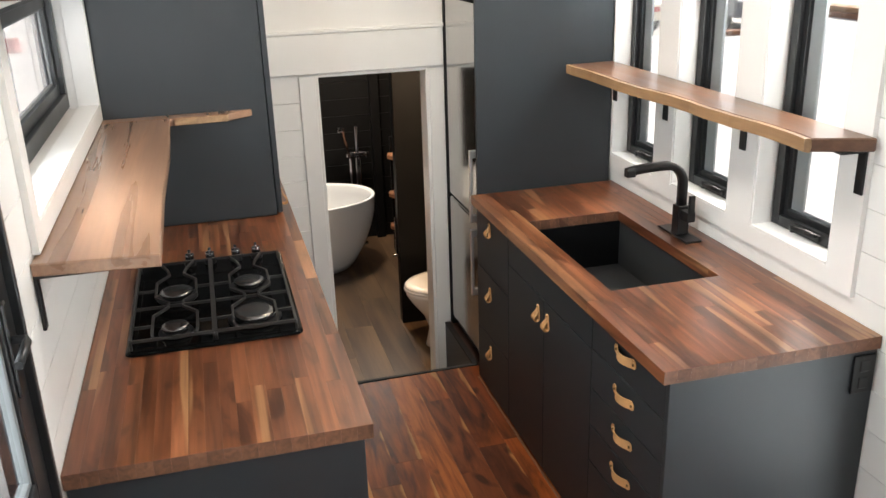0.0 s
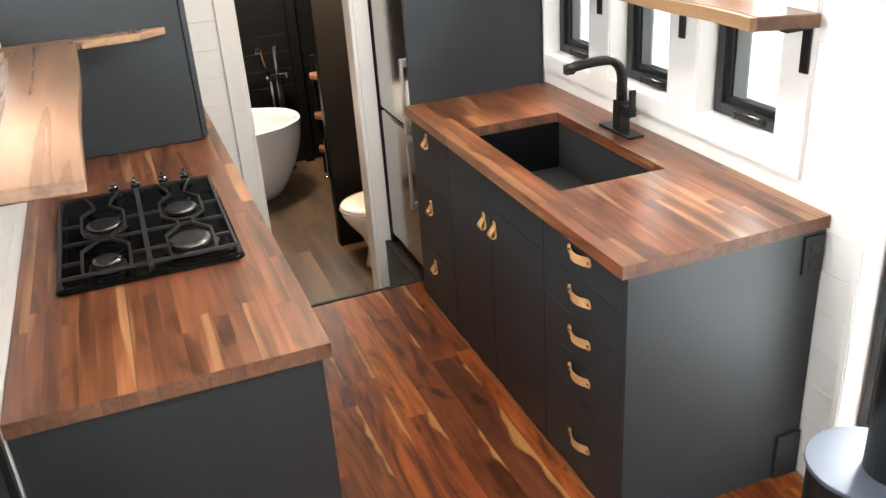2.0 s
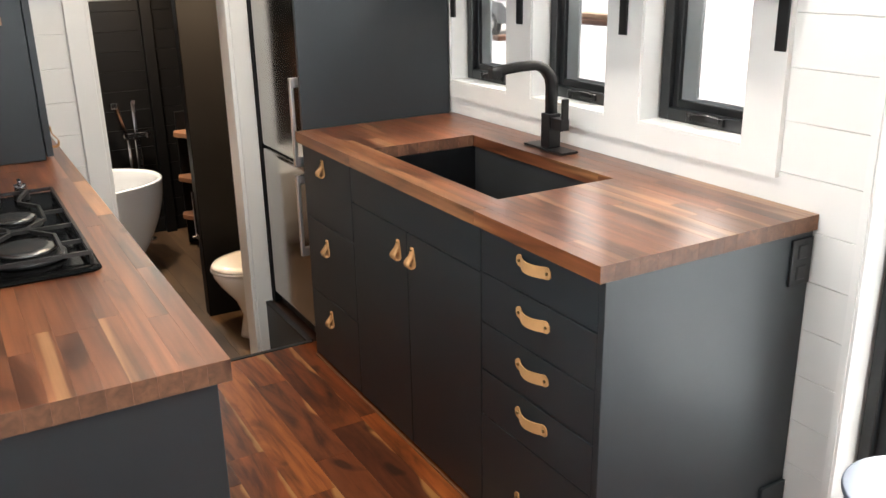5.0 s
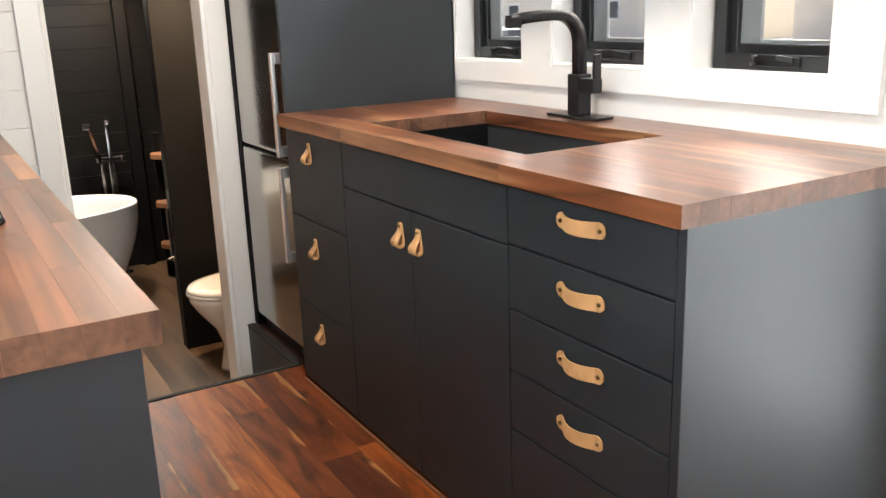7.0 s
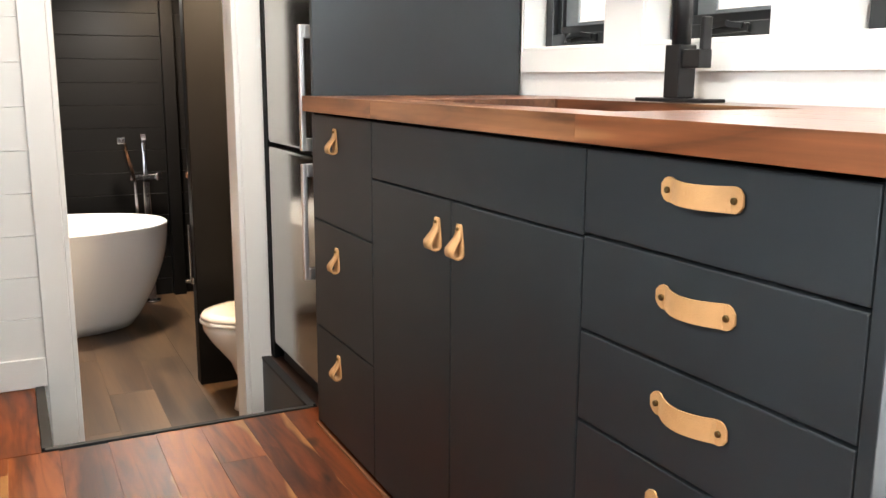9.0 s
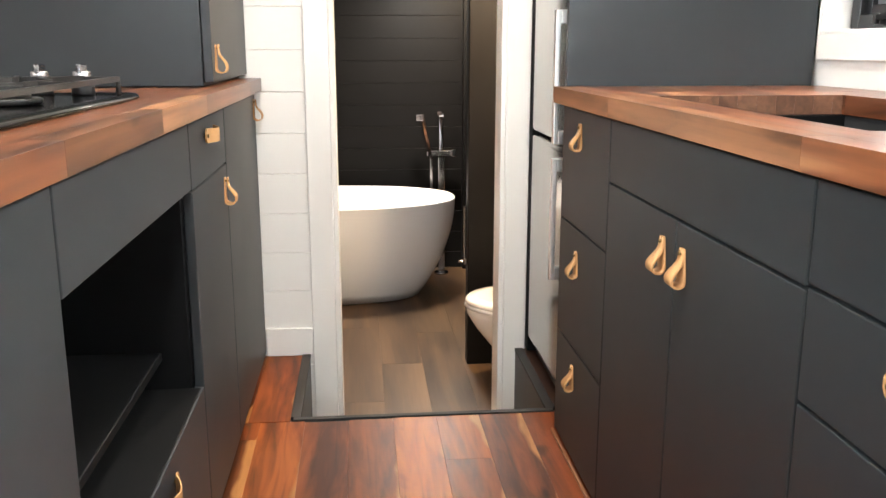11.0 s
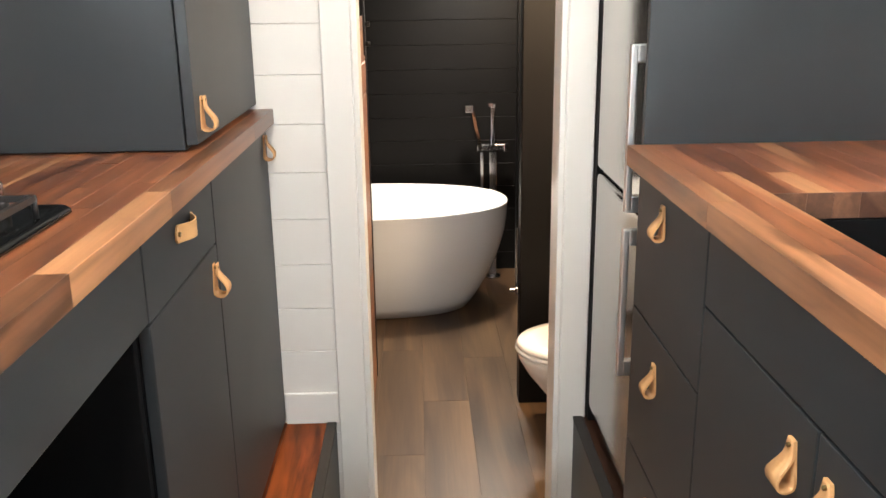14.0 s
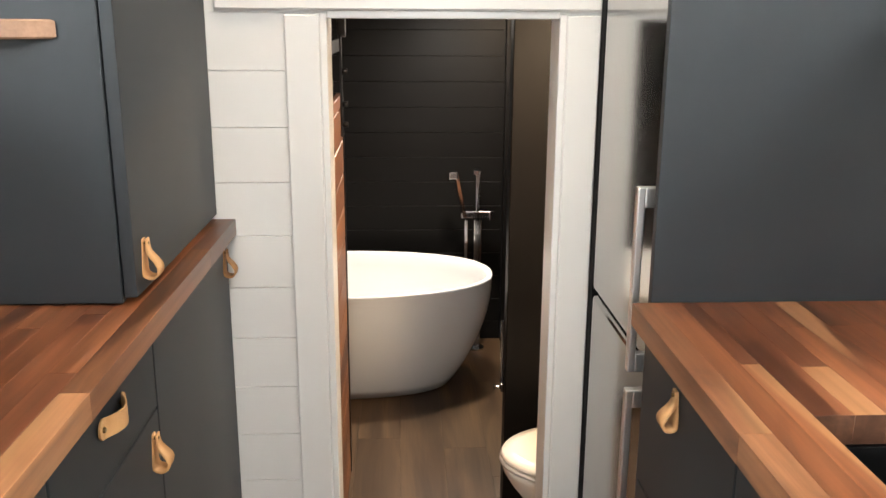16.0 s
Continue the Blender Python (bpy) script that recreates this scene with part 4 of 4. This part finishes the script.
for cx, xa, xb in ((-0.842, hx0 + 0.018, -0.7335), (-0.610, -0.7265, hx1 - 0.018)):
    ya, yb = hy0 + 0.022, 1.185
    prof = rect(0.0070, 0.0085)
    bars = [sweep(p, prof) for p in ([(xa, ya, ZG), (xa, yb, ZG)], [(xb, ya, ZG), (xb, yb, ZG)], [(xa, ya, ZG), (xb, ya, ZG)], [(xa, yb, ZG), (xb, yb, ZG)], [(xa, 0.80, ZG), (xb, 0.80, ZG)])]
    for s in (-1, 1):
        bars.append(sweep([(cx + s * o, y, ZG + 0.002) for o, y in ((0.058, ya), (0.064, 0.60), (0.064, 0.725), (0.022, 0.785), (0.022, 0.82), (0.062, 0.875), (0.062, 1.00), (0.022, 1.065), (0.030, 1.11), (0.055, yb))], prof))
    for y in (0.66, 0.94):
        bars.append(sweep([(xa, y, ZG), (cx - 0.062, y, ZG)], prof))
        bars.append(sweep([(xb, y, ZG), (cx + 0.062, y, ZG)], prof))
    for x, y in ((xa, ya), (xb, ya), (xa, yb), (xb, yb)):
        bars.append(rod((x, y, CT + 0.0125), (x, y, ZG + 0.003), 0.0042, 10))
    part("grate", join(*bars), M_IRON, hob, "cast iron pan grate")

# ---- shelves ----


def live_edge(points, z0, z1, bev=0.004):
    return prism(points, z0, z1, bev)


rng = random.Random(3)
edge_pts = [(0.888 - 0.030 * u + 0.012 * math.sin(5.2 * u + 0.6) + 0.006 * math.sin(17.0 * u) + rng.uniform(-0.0025, 0.0025), 0.17 + 1.545 * u) for u in [k / 26 for k in range(27)]]
shelf = thing("live_edge_shelf", (0.97, 0.9, 1.415), "live-edge wooden shelf across the kitchen windows", "shelf")
slab = live_edge([(XR - 0.018, 0.105)] + [(XR - 0.018, 1.73)] + [(x + 0.008, y) for x, y in edge_pts[::-1]], 1.416, 1.455)
part("board", slab, M_SHELF, shelf)
rim = sweep([(x, y, 1.4345) for x, y in edge_pts], [(-0.012, -0.0165), (0.006, -0.020), (0.011, -0.004), (0.009, 0.012), (0.005, 0.0203), (-0.012, 0.0203)])
part("bark_edge", rim, M_SAP, shelf, "pale sapwood live edge")
for y in (1.690, 1.245, 0.715, 0.150):
    part("bracket", join(bx(XR - 0.024, XR - 0.0165, y - 0.016, y + 0.016, 1.285, 1.4155, 0.001), bx(0.975, XR - 0.024, y - 0.016, y + 0.016, 1.4085, 1.4155, 0.001)), M_BLACK, shelf, "black steel shelf bracket")

shelf = thing("corner_shelf", (-0.95, 0.95, 1.335), "weathered wooden shelf under the awning window", "shelf")
part("board", prism([(XL + 0.001, 0.115), (-0.812, 0.088), (-0.818, 0.6), (-0.812, 1.1), (-0.822, 1.66), (-0.806, 1.668), (XL + 0.001, 1.668)], 1.336, 1.366, 0.003), M_WEATHER, shelf)
part("return_board", prism([(XL + 0.001, 1.6685), (-0.806, 1.6685), (-0.70, 1.672), (-0.60, 1.676), (-0.505, 1.7425), (XL + 0.001, 1.7425)], 1.337, 1.366, 0.003), M_WEATHER, shelf)
part("bark_edge", prism([(-0.804, 1.6675), (-0.60, 1.6745), (-0.603, 1.665), (-0.70, 1.660), (-0.805, 1.656)], 1.338, 1.364, 0.002), M_SAP, shelf, "pale sapwood live edge")
for y in (0.135, 1.30):
    part("bracket", join(bx(XL + 0.0005, XL + 0.008, y - 0.014, y + 0.014, 1.205, 1.3355, 0.001), bx(XL + 0.008, -0.86, y - 0.014, y + 0.014, 1.3285, 1.3355, 0.001)), M_BLACK, shelf, "black steel shelf bracket")
upper = thing("upper_shelf", (-0.95, 0.95, 1.91), "dark wooden shelf above the awning window", "shelf")
part("board", bx(XL + 0.001, -0.888, 0.12, 1.743, 1.912, 1.945, 0.003), M_SHELF, upper)
for y in (0.25, 1.3):
    part("bracket", join(bx(XL + 0.0005, XL + 0.008, y - 0.014, y + 0.014, 1.945, 2.06, 0.001), bx(XL + 0.008, -0.92, y - 0.014, y + 0.014, 1.9452, 1.951, 0.001)), M_BLACK, upper, "black steel shelf bracket")

# ---- fridge ----
fridge = thing("refrigerator", (0.75, 2.05, 0), "brushed stainless steel two-door refrigerator", "refrigerator")
FX = 0.466
part("cabinet_body", bx(FX + 0.055, XR - 0.03, 1.775, 2.325, 0.02, 1.725, 0.006, 2), M_SEAM, fridge, "dark grey cabinet body")
for z0, z1 in ((0.06, 0.738), (0.748, 1.72)):
    d = part("door", bx(FX, FX + 0.050, 1.772, 2.325, z0, z1, 0.016, 4), M_STEEL, fridge)
    za, zb = ((0.40, 0.725) if z0 < 0.5 else (0.760, 1.095))
    part("handle", join(bx(FX - 0.052, FX - 0.038, 1.788, 1.808, za, zb, 0.003, 2), bx(FX - 0.040, FX - 0.001, 1.788, 1.808, za, za + 0.035, 0.003, 2), bx(FX - 0.040, FX - 0.001, 1.788, 1.808, zb - 0.035, zb, 0.003, 2)), M_BAR, d, "satin aluminium bar handle")
part("plinth", bx(FX + 0.03, FX + 0.055, 1.78, 2.32, 0.001, 0.055, 0.002), M_BLACK, fridge)

# ---- wood stove by the low window ----
SX, SY = 0.745, -0.535
stove = thing("wood_stove", (SX, SY, 0), "small round black wood stove with a flue pipe", "stove")
part("body", rod((SX, SY, 0.05), (SX, SY, 0.535), 0.132, 40, bev=0.006), M_BLACK, stove)
part("top_plate", rod((SX, SY, 0.536), (SX, SY, 0.55), 0.140, 44, bev=0.003), M_STOVETOP, stove, "smooth steel top plate, coloured blue-grey like reflected sky")
part("flue_pipe", rod((SX + 0.040, SY - 0.048, 0.551), (SX + 0.040, SY - 0.048, CEIL), 0.075, 32), M_BLACK, stove)
for a in (45, 135, 225, 315):
    lx, ly = SX + 0.1 * math.cos(radians(a)), SY + 0.1 * math.sin(radians(a))
    part("leg", rod((lx, ly, 0.0), (lx, ly, 0.052), 0.014, 12), M_BLACK, stove)

# ---- bathroom ----


def oval(cx, cy, a, b, z, n=48, p=2.25):
    out = []
    for k in range(n):
        t = 2 * math.pi * k / n
        c, s = math.cos(t), math.sin(t)
        out.append((cx + a * math.copysign(abs(c) ** (2 / p), c), cy + b * math.copysign(abs(s) ** (2 / p), s), z))
    return out


tub = thing("bathtub", (-0.31, 4.37, PIT), "white freestanding oval bathtub", "bathtub")
rings = []
for u in [k / 10 for k in range(11)]:
    z = PIT + 0.004 + (0.19 - PIT - 0.004) * u
    s = math.sin(u * math.pi / 2) ** 0.85
    rings.append(oval(-0.31, 4.385 - 0.012 * u, 0.545 + 0.205 * s, 0.235 + 0.165 * s, z))
rings.append(oval(-0.31, 4.373, 0.752, 0.402, 0.197))
rings.append(oval(-0.31, 4.373, 0.744, 0.394, 0.202))
rings.append(oval(-0.31, 4.373, 0.730, 0.380, 0.200))
for u in [k / 8 for k in range(9)]:
    z = 0.185 - 0.42 * u
    s = math.cos(u * math.pi / 2) ** 0.6
    rings.append(oval(-0.31, 4.375, 0.40 + 0.318 * s, 0.14 + 0.228 * s, z))
part("shell", loft(rings), M_TUB, tub)
part("waste", rod((-0.31, 4.375, -0.2345), (-0.31, 4.375, -0.230), 0.03, 20, bev=0.001), M_CHROME, tub)
filler = thing("tub_filler", (0.405, 4.80, PIT), "chrome floor-standing tub filler with a hand shower", "tub filler")
part("foot", rod((0.405, 4.80, PIT + 0.0005), (0.405, 4.80, PIT + 0.012), 0.045, 24, bev=0.003), M_CHROME, filler)
part("column", join(bx(0.385, 0.425, 4.785, 4.815, PIT + 0.01, 0.36, 0.004, 2), bx(0.335, 0.353, 4.78, 4.80, -0.05, 0.36, 0.004, 2)), M_CHROME, filler)
part("valve_block", bx(0.322, 0.485, 4.77, 4.82, 0.395, 0.375, 0.004, 2), M_CHROME, filler)
part("lever", bx(0.460, 0.485, 4.735, 4.775, 0.37, 0.415, 0.003, 2), M_CHROME, filler)
part("spout", sweep([(0.405, 4.80, 0.37), (0.405, 4.80, 0.60), (0.403, 4.785, 0.628), (0.395, 4.75, 0.634), (0.38, 4.64, 0.632)], rect(0.024, 0.020)), M_CHROME, filler)
part("hand_shower", join(sweep([(0.335, 4.775, 0.375), (0.305, 4.765, 0.50), (0.285, 4.755, 0.615)], rect(0.022, 0.018)), bx(0.250, 0.295, 4.715, 4.765, 0.585, 0.622, 0.004, 2)), M_CHROME, filler)

toilet = thing("toilet", (0.62, 2.86, PIT), "white ceramic toilet with a closed lid", "toilet")
ty = 2.855


def egg(x0, x1, w, z, n=32):
    cx, a = (x0 + x1) / 2, (x1 - x0) / 2
    return [(cx + a * math.cos(2 * math.pi * k / n), ty + w * math.sin(2 * math.pi * k / n) * (1 + 0.10 * math.cos(2 * math.pi * k / n)), z) for k in range(n)]


part("bowl", loft([egg(0.435, 0.80, 0.105, PIT + 0.001), egg(0.44, 0.80, 0.10, PIT + 0.02), egg(0.46, 0.79, 0.088, PIT + 0.12), egg(0.43, 0.79, 0.10, PIT + 0.20),
                   egg(0.36, 0.79, 0.150, PIT + 0.29), egg(0.328, 0.79, 0.178, PIT + 0.345), egg(0.325, 0.79, 0.182, PIT + 0.372)]), M_CERAMIC, toilet)
part("seat", loft([egg(0.318, 0.78, 0.186, PIT + 0.3735), egg(0.315, 0.78, 0.188, PIT + 0.381), egg(0.320, 0.78, 0.184, PIT + 0.3885)]), M_CERAMIC, toilet)
part("lid", loft([egg(0.322, 0.78, 0.184, PIT + 0.3895), egg(0.318, 0.78, 0.187, PIT + 0.396), egg(0.328, 0.775, 0.178, PIT + 0.410), egg(0.36, 0.76, 0.15, PIT + 0.414)]), M_CERAMIC, toilet)
part("tank", bx(0.80, 0.985, ty - 0.19, ty + 0.19, PIT + 0.36, PIT + 0.72, 0.018, 3), M_CERAMIC, toilet)
part("tank_lid", bx(0.79, 0.992, ty - 0.198, ty + 0.198, PIT + 0.7205, PIT + 0.75, 0.010, 3), M_CERAMIC, toilet)
part("tank_foot", bx(0.70, 0.95, ty - 0.09, ty + 0.09, PIT + 0.001, PIT + 0.361, 0.02, 2), M_CERAMIC, toilet)

barn = thing("barn_door", (-0.21, 2.95, PIT), "red-brown horizontal board sliding barn door", "door")
zb = PIT + 0.02
while zb < 1.10:
    part("board", bx(-0.216, -0.194, 2.53, 3.44, zb + 0.0015, min(1.12, zb + 0.118) - 0.0015, 0.003), M_BARN, barn)
    zb += 0.118
part("edge_rail", bx(-0.222, -0.190, 3.4405, 3.458, PIT + 0.02, 1.12, 0.002), M_BLACK, barn)
for y in (2.75, 3.36):
    part("hanger", join(bx(-0.1935, -0.187, y - 0.02, y + 0.02, 0.98, 1.36, 0.001), rod((-0.200, y, 1.345), (-0.172, y, 1.345), 0.035, 24, bev=0.002), *[rod((-0.187, y, z), (-0.170, y, z), 0.009, 10) for z in (1.02, 1.09, 1.20)]), M_BLACK, barn, "black steel strap hanger with a wheel")
solid("barn_door_rail", join(bx(-0.208, -0.200, 2.52, 3.50, 1.262, 1.302, 0.001), *[rod((-0.244, y, 1.282), (-0.200, y, 1.282), 0.012, 12) for y in (2.6, 3.0, 3.28)]), M_BLACK, (-0.204, 3.0, 1.28), "black steel barn door rail", "rail")
# wooden corner shelves beyond the partition
shelves = thing("corner_rack", (0.85, 4.2, PIT), "brown wooden shelf rack beside the bath", "rack")
part("upright", bx(1.04, 1.075, 3.9, 4.60, PIT, 0.55, 0.003), M_BATH, shelves)
part("upright", bx(0.62, 1.04, 4.575, 4.60, PIT, 0.55, 0.003), M_BATH, shelves)
for z, x0 in ((-0.16, 0.60), (0.10, 0.60), (0.40, 0.60)):
    part("board", prism([(1.039, 4.574), (x0, 4.574), (x0 - 0.02, 4.50), (0.90, 3.92), (1.039, 3.92)], z, z + 0.03, 0.003), M_TREAD, shelves)
hook = thing("paper_holder", (0.36, 3.23, 0.10), "small chrome paper holder on the black partition", "paper holder")
part("arm", join(bx(0.358, 0.3718, 3.222, 3.252, 0.085, 0.115, 0.002), bx(0.335, 0.358, 3.230, 3.244, 0.092, 0.106, 0.002)), M_CAP, hook)
hook = thing("towel_bar", (0.362, 3.262, 0.2), "slim vertical chrome bar on the black partition edge", "towel bar")
part("bar", join(bx(0.360, 0.3718, 3.255, 3.271, 0.08, 0.34, 0.002)), M_CAP, hook)


def ceiling_spot(name, x, y, z, label):
    s = thing(name, (x, y, z), label, "ceiling light", "ceiling lights")
    part("ring", join(*[rod((x, y, z - 0.012), (x, y, z - 0.0005), 0.10, 36, bev=0.003)]), M_TRIM, s)
    part("diffuser", rod((x, y, z - 0.015), (x, y, z - 0.0125), 0.08, 36), M_LAMP, s, "glowing warm diffuser")


# the first two fixtures are unseen, added to go with the kitchen fill
ceiling_spot("ceiling_light", 0.0, 0.35, CEIL, "round white ceiling light, added unseen")
ceiling_spot("ceiling_light", 0.0, 1.75, CEIL, "round white ceiling light, added unseen")
ceiling_spot("ceiling_light", 0.30, 4.20, CEIL_BATH, "round white bathroom ceiling light")
ceiling_spot("ceiling_light", 0.53, 4.60, CEIL_BATH, "round white bathroom ceiling light")
ceiling_spot("ceiling_light", 0.58, 2.74, CEIL_BATH, "round white bathroom ceiling light")

# ---- outdoors ----
GZ = -0.75
bm = bmesh.new()
bmesh.ops.create_grid(bm, x_segments=40, y_segments=40, size=400)
solid("ground", moved(bm, Matrix.Translation((0, 0, GZ))), M_GROUND, (0, 0, GZ), "pale bright concrete yard", "ground", "structure")


def shed(name, x0, x1, y0, y1, h, wall_mat, label):
    s = thing(name, ((x0 + x1) / 2, (y0 + y1) / 2, GZ), label, "building", "buildings across the yard")
    part("wall", bx(x0, x1, y0, y1, GZ, GZ + h, 0.02), wall_mat, s)
    part("roof", prism([(x0 - 0.3, y0 - 0.3), (x1 + 0.3, y0 - 0.3), (x1 + 0.3, y1 + 0.3), (x0 - 0.3, y1 + 0.3)], GZ + h, GZ + h + 0.35, 0.02), M_ROOF, s)
    n = int((y1 - y0) // 3.2)
    for k in range(n):
        yc = y0 + 1.8 + k * 3.2
        w = part("window", bx(x0 - 0.05, x0 + 0.02, yc - 0.6, yc + 0.6, GZ + 1.1, GZ + 2.2, 0.01), M_TRIM, s)
        part("pane", bx(x0 - 0.07, x0 - 0.05, yc - 0.5, yc + 0.5, GZ + 1.2, GZ + 2.1, 0.005), M_DARKGLASS, w)
    return s


shed("workshop_building", 34.0, 44.0, 30.0, 64.0, 4.2, M_SIDING, "long cream sided workshop building across the yard")
shed("brick_building", 32.0, 40.0, -6.0, 24.5, 5.0, M_SALMON, "pale buff brick building across the yard")


def parked_car(x, y, paint_mat, label):
    c = thing("parked_car", (x, y, GZ), label, "car", "cars in the yard")
    prof = [(-2.1, 0.35), (-2.1, 0.75), (-1.9, 0.9), (-1.2, 0.95), (-0.7, 1.42), (0.7, 1.45), (1.4, 0.98), (2.0, 0.88), (2.12, 0.6), (2.1, 0.35)]
    part("body", loft([[(x + sx, y + py, GZ + pz) for py, pz in prof] for sx in (-0.82, -0.80, 0.80, 0.82)], True, False), paint_mat, c)
    for sy in (-1.35, 1.35):
        for sx in (-0.86, 0.66):
            w = part("wheel", rod((x + sx, y + sy, GZ + 0.32), (x + sx + 0.2, y + sy, GZ + 0.32), 0.32, 24, bev=0.03), M_RUBBER, c)
            part("rim", rod((x + sx - 0.01, y + sy, GZ + 0.32), (x + sx + 0.21, y + sy, GZ + 0.32), 0.19, 20), M_BAR, w)
    for sx in (-0.62, 0.44):
        part("tail_light", bx(x + sx, x + sx + 0.18, y - 2.13, y - 2.08, GZ + 0.58, GZ + 0.70, 0.01), M_RED, c, "red tail light")
    part("rear_window", prism([(x - 0.65, y - 1.16), (x + 0.65, y - 1.16), (x + 0.55, y - 0.78), (x - 0.55, y - 0.78)], GZ + 1.02, GZ + 1.36, 0.01), M_DARKGLASS, c)
    part("side_window", bx(x - 0.835, x - 0.80, y - 0.75, y + 0.85, GZ + 1.0, GZ + 1.34, 0.01), M_DARKGLASS, c)


parked_car(13.7, 20.9, M_ROOF, "grey car parked in the yard beside a beam")
parked_car(10.3, 21.4, M_SIDING, "beige car parked in the yard")
beam = thing("timber_beam", (13.0, 18.25, GZ), "brown timber beam lying on the yard", "timber beam")
part("beam", bx(12.2, 13.9, 18.1, 18.4, GZ + 0.001, GZ + 0.13, 0.01), M_BARN, beam)
bucket = thing("bucket", (-5.5, 24.0, GZ), "red steel bucket standing in the yard", "bucket")
part("drum", rod((-5.5, 24.0, GZ), (-5.5, 24.0, GZ + 0.36), 0.19, 24, bev=0.02), M_RED, bucket)
part("lid", rod((-5.5, 24.0, GZ + 0.3605), (-5.5, 24.0, GZ + 0.38), 0.18, 24, bev=0.005), M_RED, bucket)
shed("storage_building", -44.0, -36.0, 2.0, 50.0, 4.0, M_SIDING, "cream storage building across the yard")
stack = thing("timber_stack", (17.6, 20.2, GZ), "stack of weathered timber beams in the yard", "timber stack")
for k in range(4):
    part("beam", bx(17.2 + 0.2 * k, 17.38 + 0.2 * k, 18.0, 22.2 + 0.1 * k, GZ, GZ + 0.16, 0.01), M_BARN, stack)
for k in range(3):
    part("beam", bx(17.3 + 0.2 * k, 17.48 + 0.2 * k, 18.2, 22.0, GZ + 0.161, GZ + 0.32, 0.01), M_SAP, stack)

# ---- boards and planks of the setting ----


def shiplap(parent, axis, face, inward, u0, u1, z0, z1, holes, mat, pitch, first):
    """Horizontal boards with open joints on a wall; face is the finished face."""
    z = first
    while z < z1:
        a, b = max(z, z0), min(z + pitch, z1)
        if b - a > 0.01:
            blocked = [(h[0], h[1]) for h in holes if h[2] < (a + b) / 2 < h[3]]
            for s, e in cut_spans(u0, u1, blocked):
                lo, hi = sorted((face, face - inward * T))
                args = (lo, hi, s, e) if axis == "x" else (s, e, lo, hi)
                part("board", bx(*args, a + 0.0006, b - 0.0006, 0.0012), mat, parent)
        z += pitch


shiplap(wall_bath_door, "y", BACK, -1, XL, XR, PIT, CEIL, [DOOR_HOLE, (XL, XR, 1.38, CEIL)], M_WHITE, BOARD, -0.423)
shiplap(wall_right, "x", XR, -1, FRONT, BACK, 0.0, CEIL, RIGHT_HOLES, M_WHITE, BOARD, -0.042)
shiplap(wall_left, "x", XL, 1, FRONT, BACK, 0.0, CEIL, LEFT_HOLES, M_WHITE, BOARD, -0.042)
shiplap(wall_end, "y", FRONT, 1, XL, XR, 0.0, CEIL, [END_HOLE], M_WHITE, BOARD, 0.0)
shiplap(bath_wall, "y", BATH1, -1, XL, 1.08, PIT, CEIL_BATH, [], M_BATH, 0.1315, PIT - 0.03)


def planks(parent, x0, x1, y0, y1, top, width, mat, seed, thick, lens, gap=0.00015):
    rng = random.Random(seed)
    n = max(1, round((x1 - x0) / width))
    w = (x1 - x0) / n
    for i in range(n):
        y = y0 - rng.uniform(0, lens[0])
        while y < y1:
            e = y + rng.uniform(*lens)
            a, b = max(y, y0), min(e, y1)
            if b - a > 0.02:
                part("plank", bx(x0 + i * w + gap, x0 + (i + 1) * w - gap, a + gap, b - gap, top - thick, top - rng.uniform(0, 0.0003), 0.0004), mat, parent)
            y = e


planks(subfloor, XL, XR, FRONT, EDGE - 0.013, 0.0, 0.1203, M_FLOOR, 21, 0.018, (0.45, 1.25))
planks(subfloor, XL, -0.285, EDGE - 0.012, BACK, 0.0, 0.1203, M_FLOOR, 22, 0.018, (0.45, 1.25))
# darker brown planks in the strip beside the refrigerator
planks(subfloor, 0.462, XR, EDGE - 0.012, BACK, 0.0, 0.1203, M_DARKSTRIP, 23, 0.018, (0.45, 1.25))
planks(bath_floor, XL, XR, EDGE, BATH1, PIT, 0.178, M_VINYL, 24, 0.005, (0.9, 1.3), 0.0002)
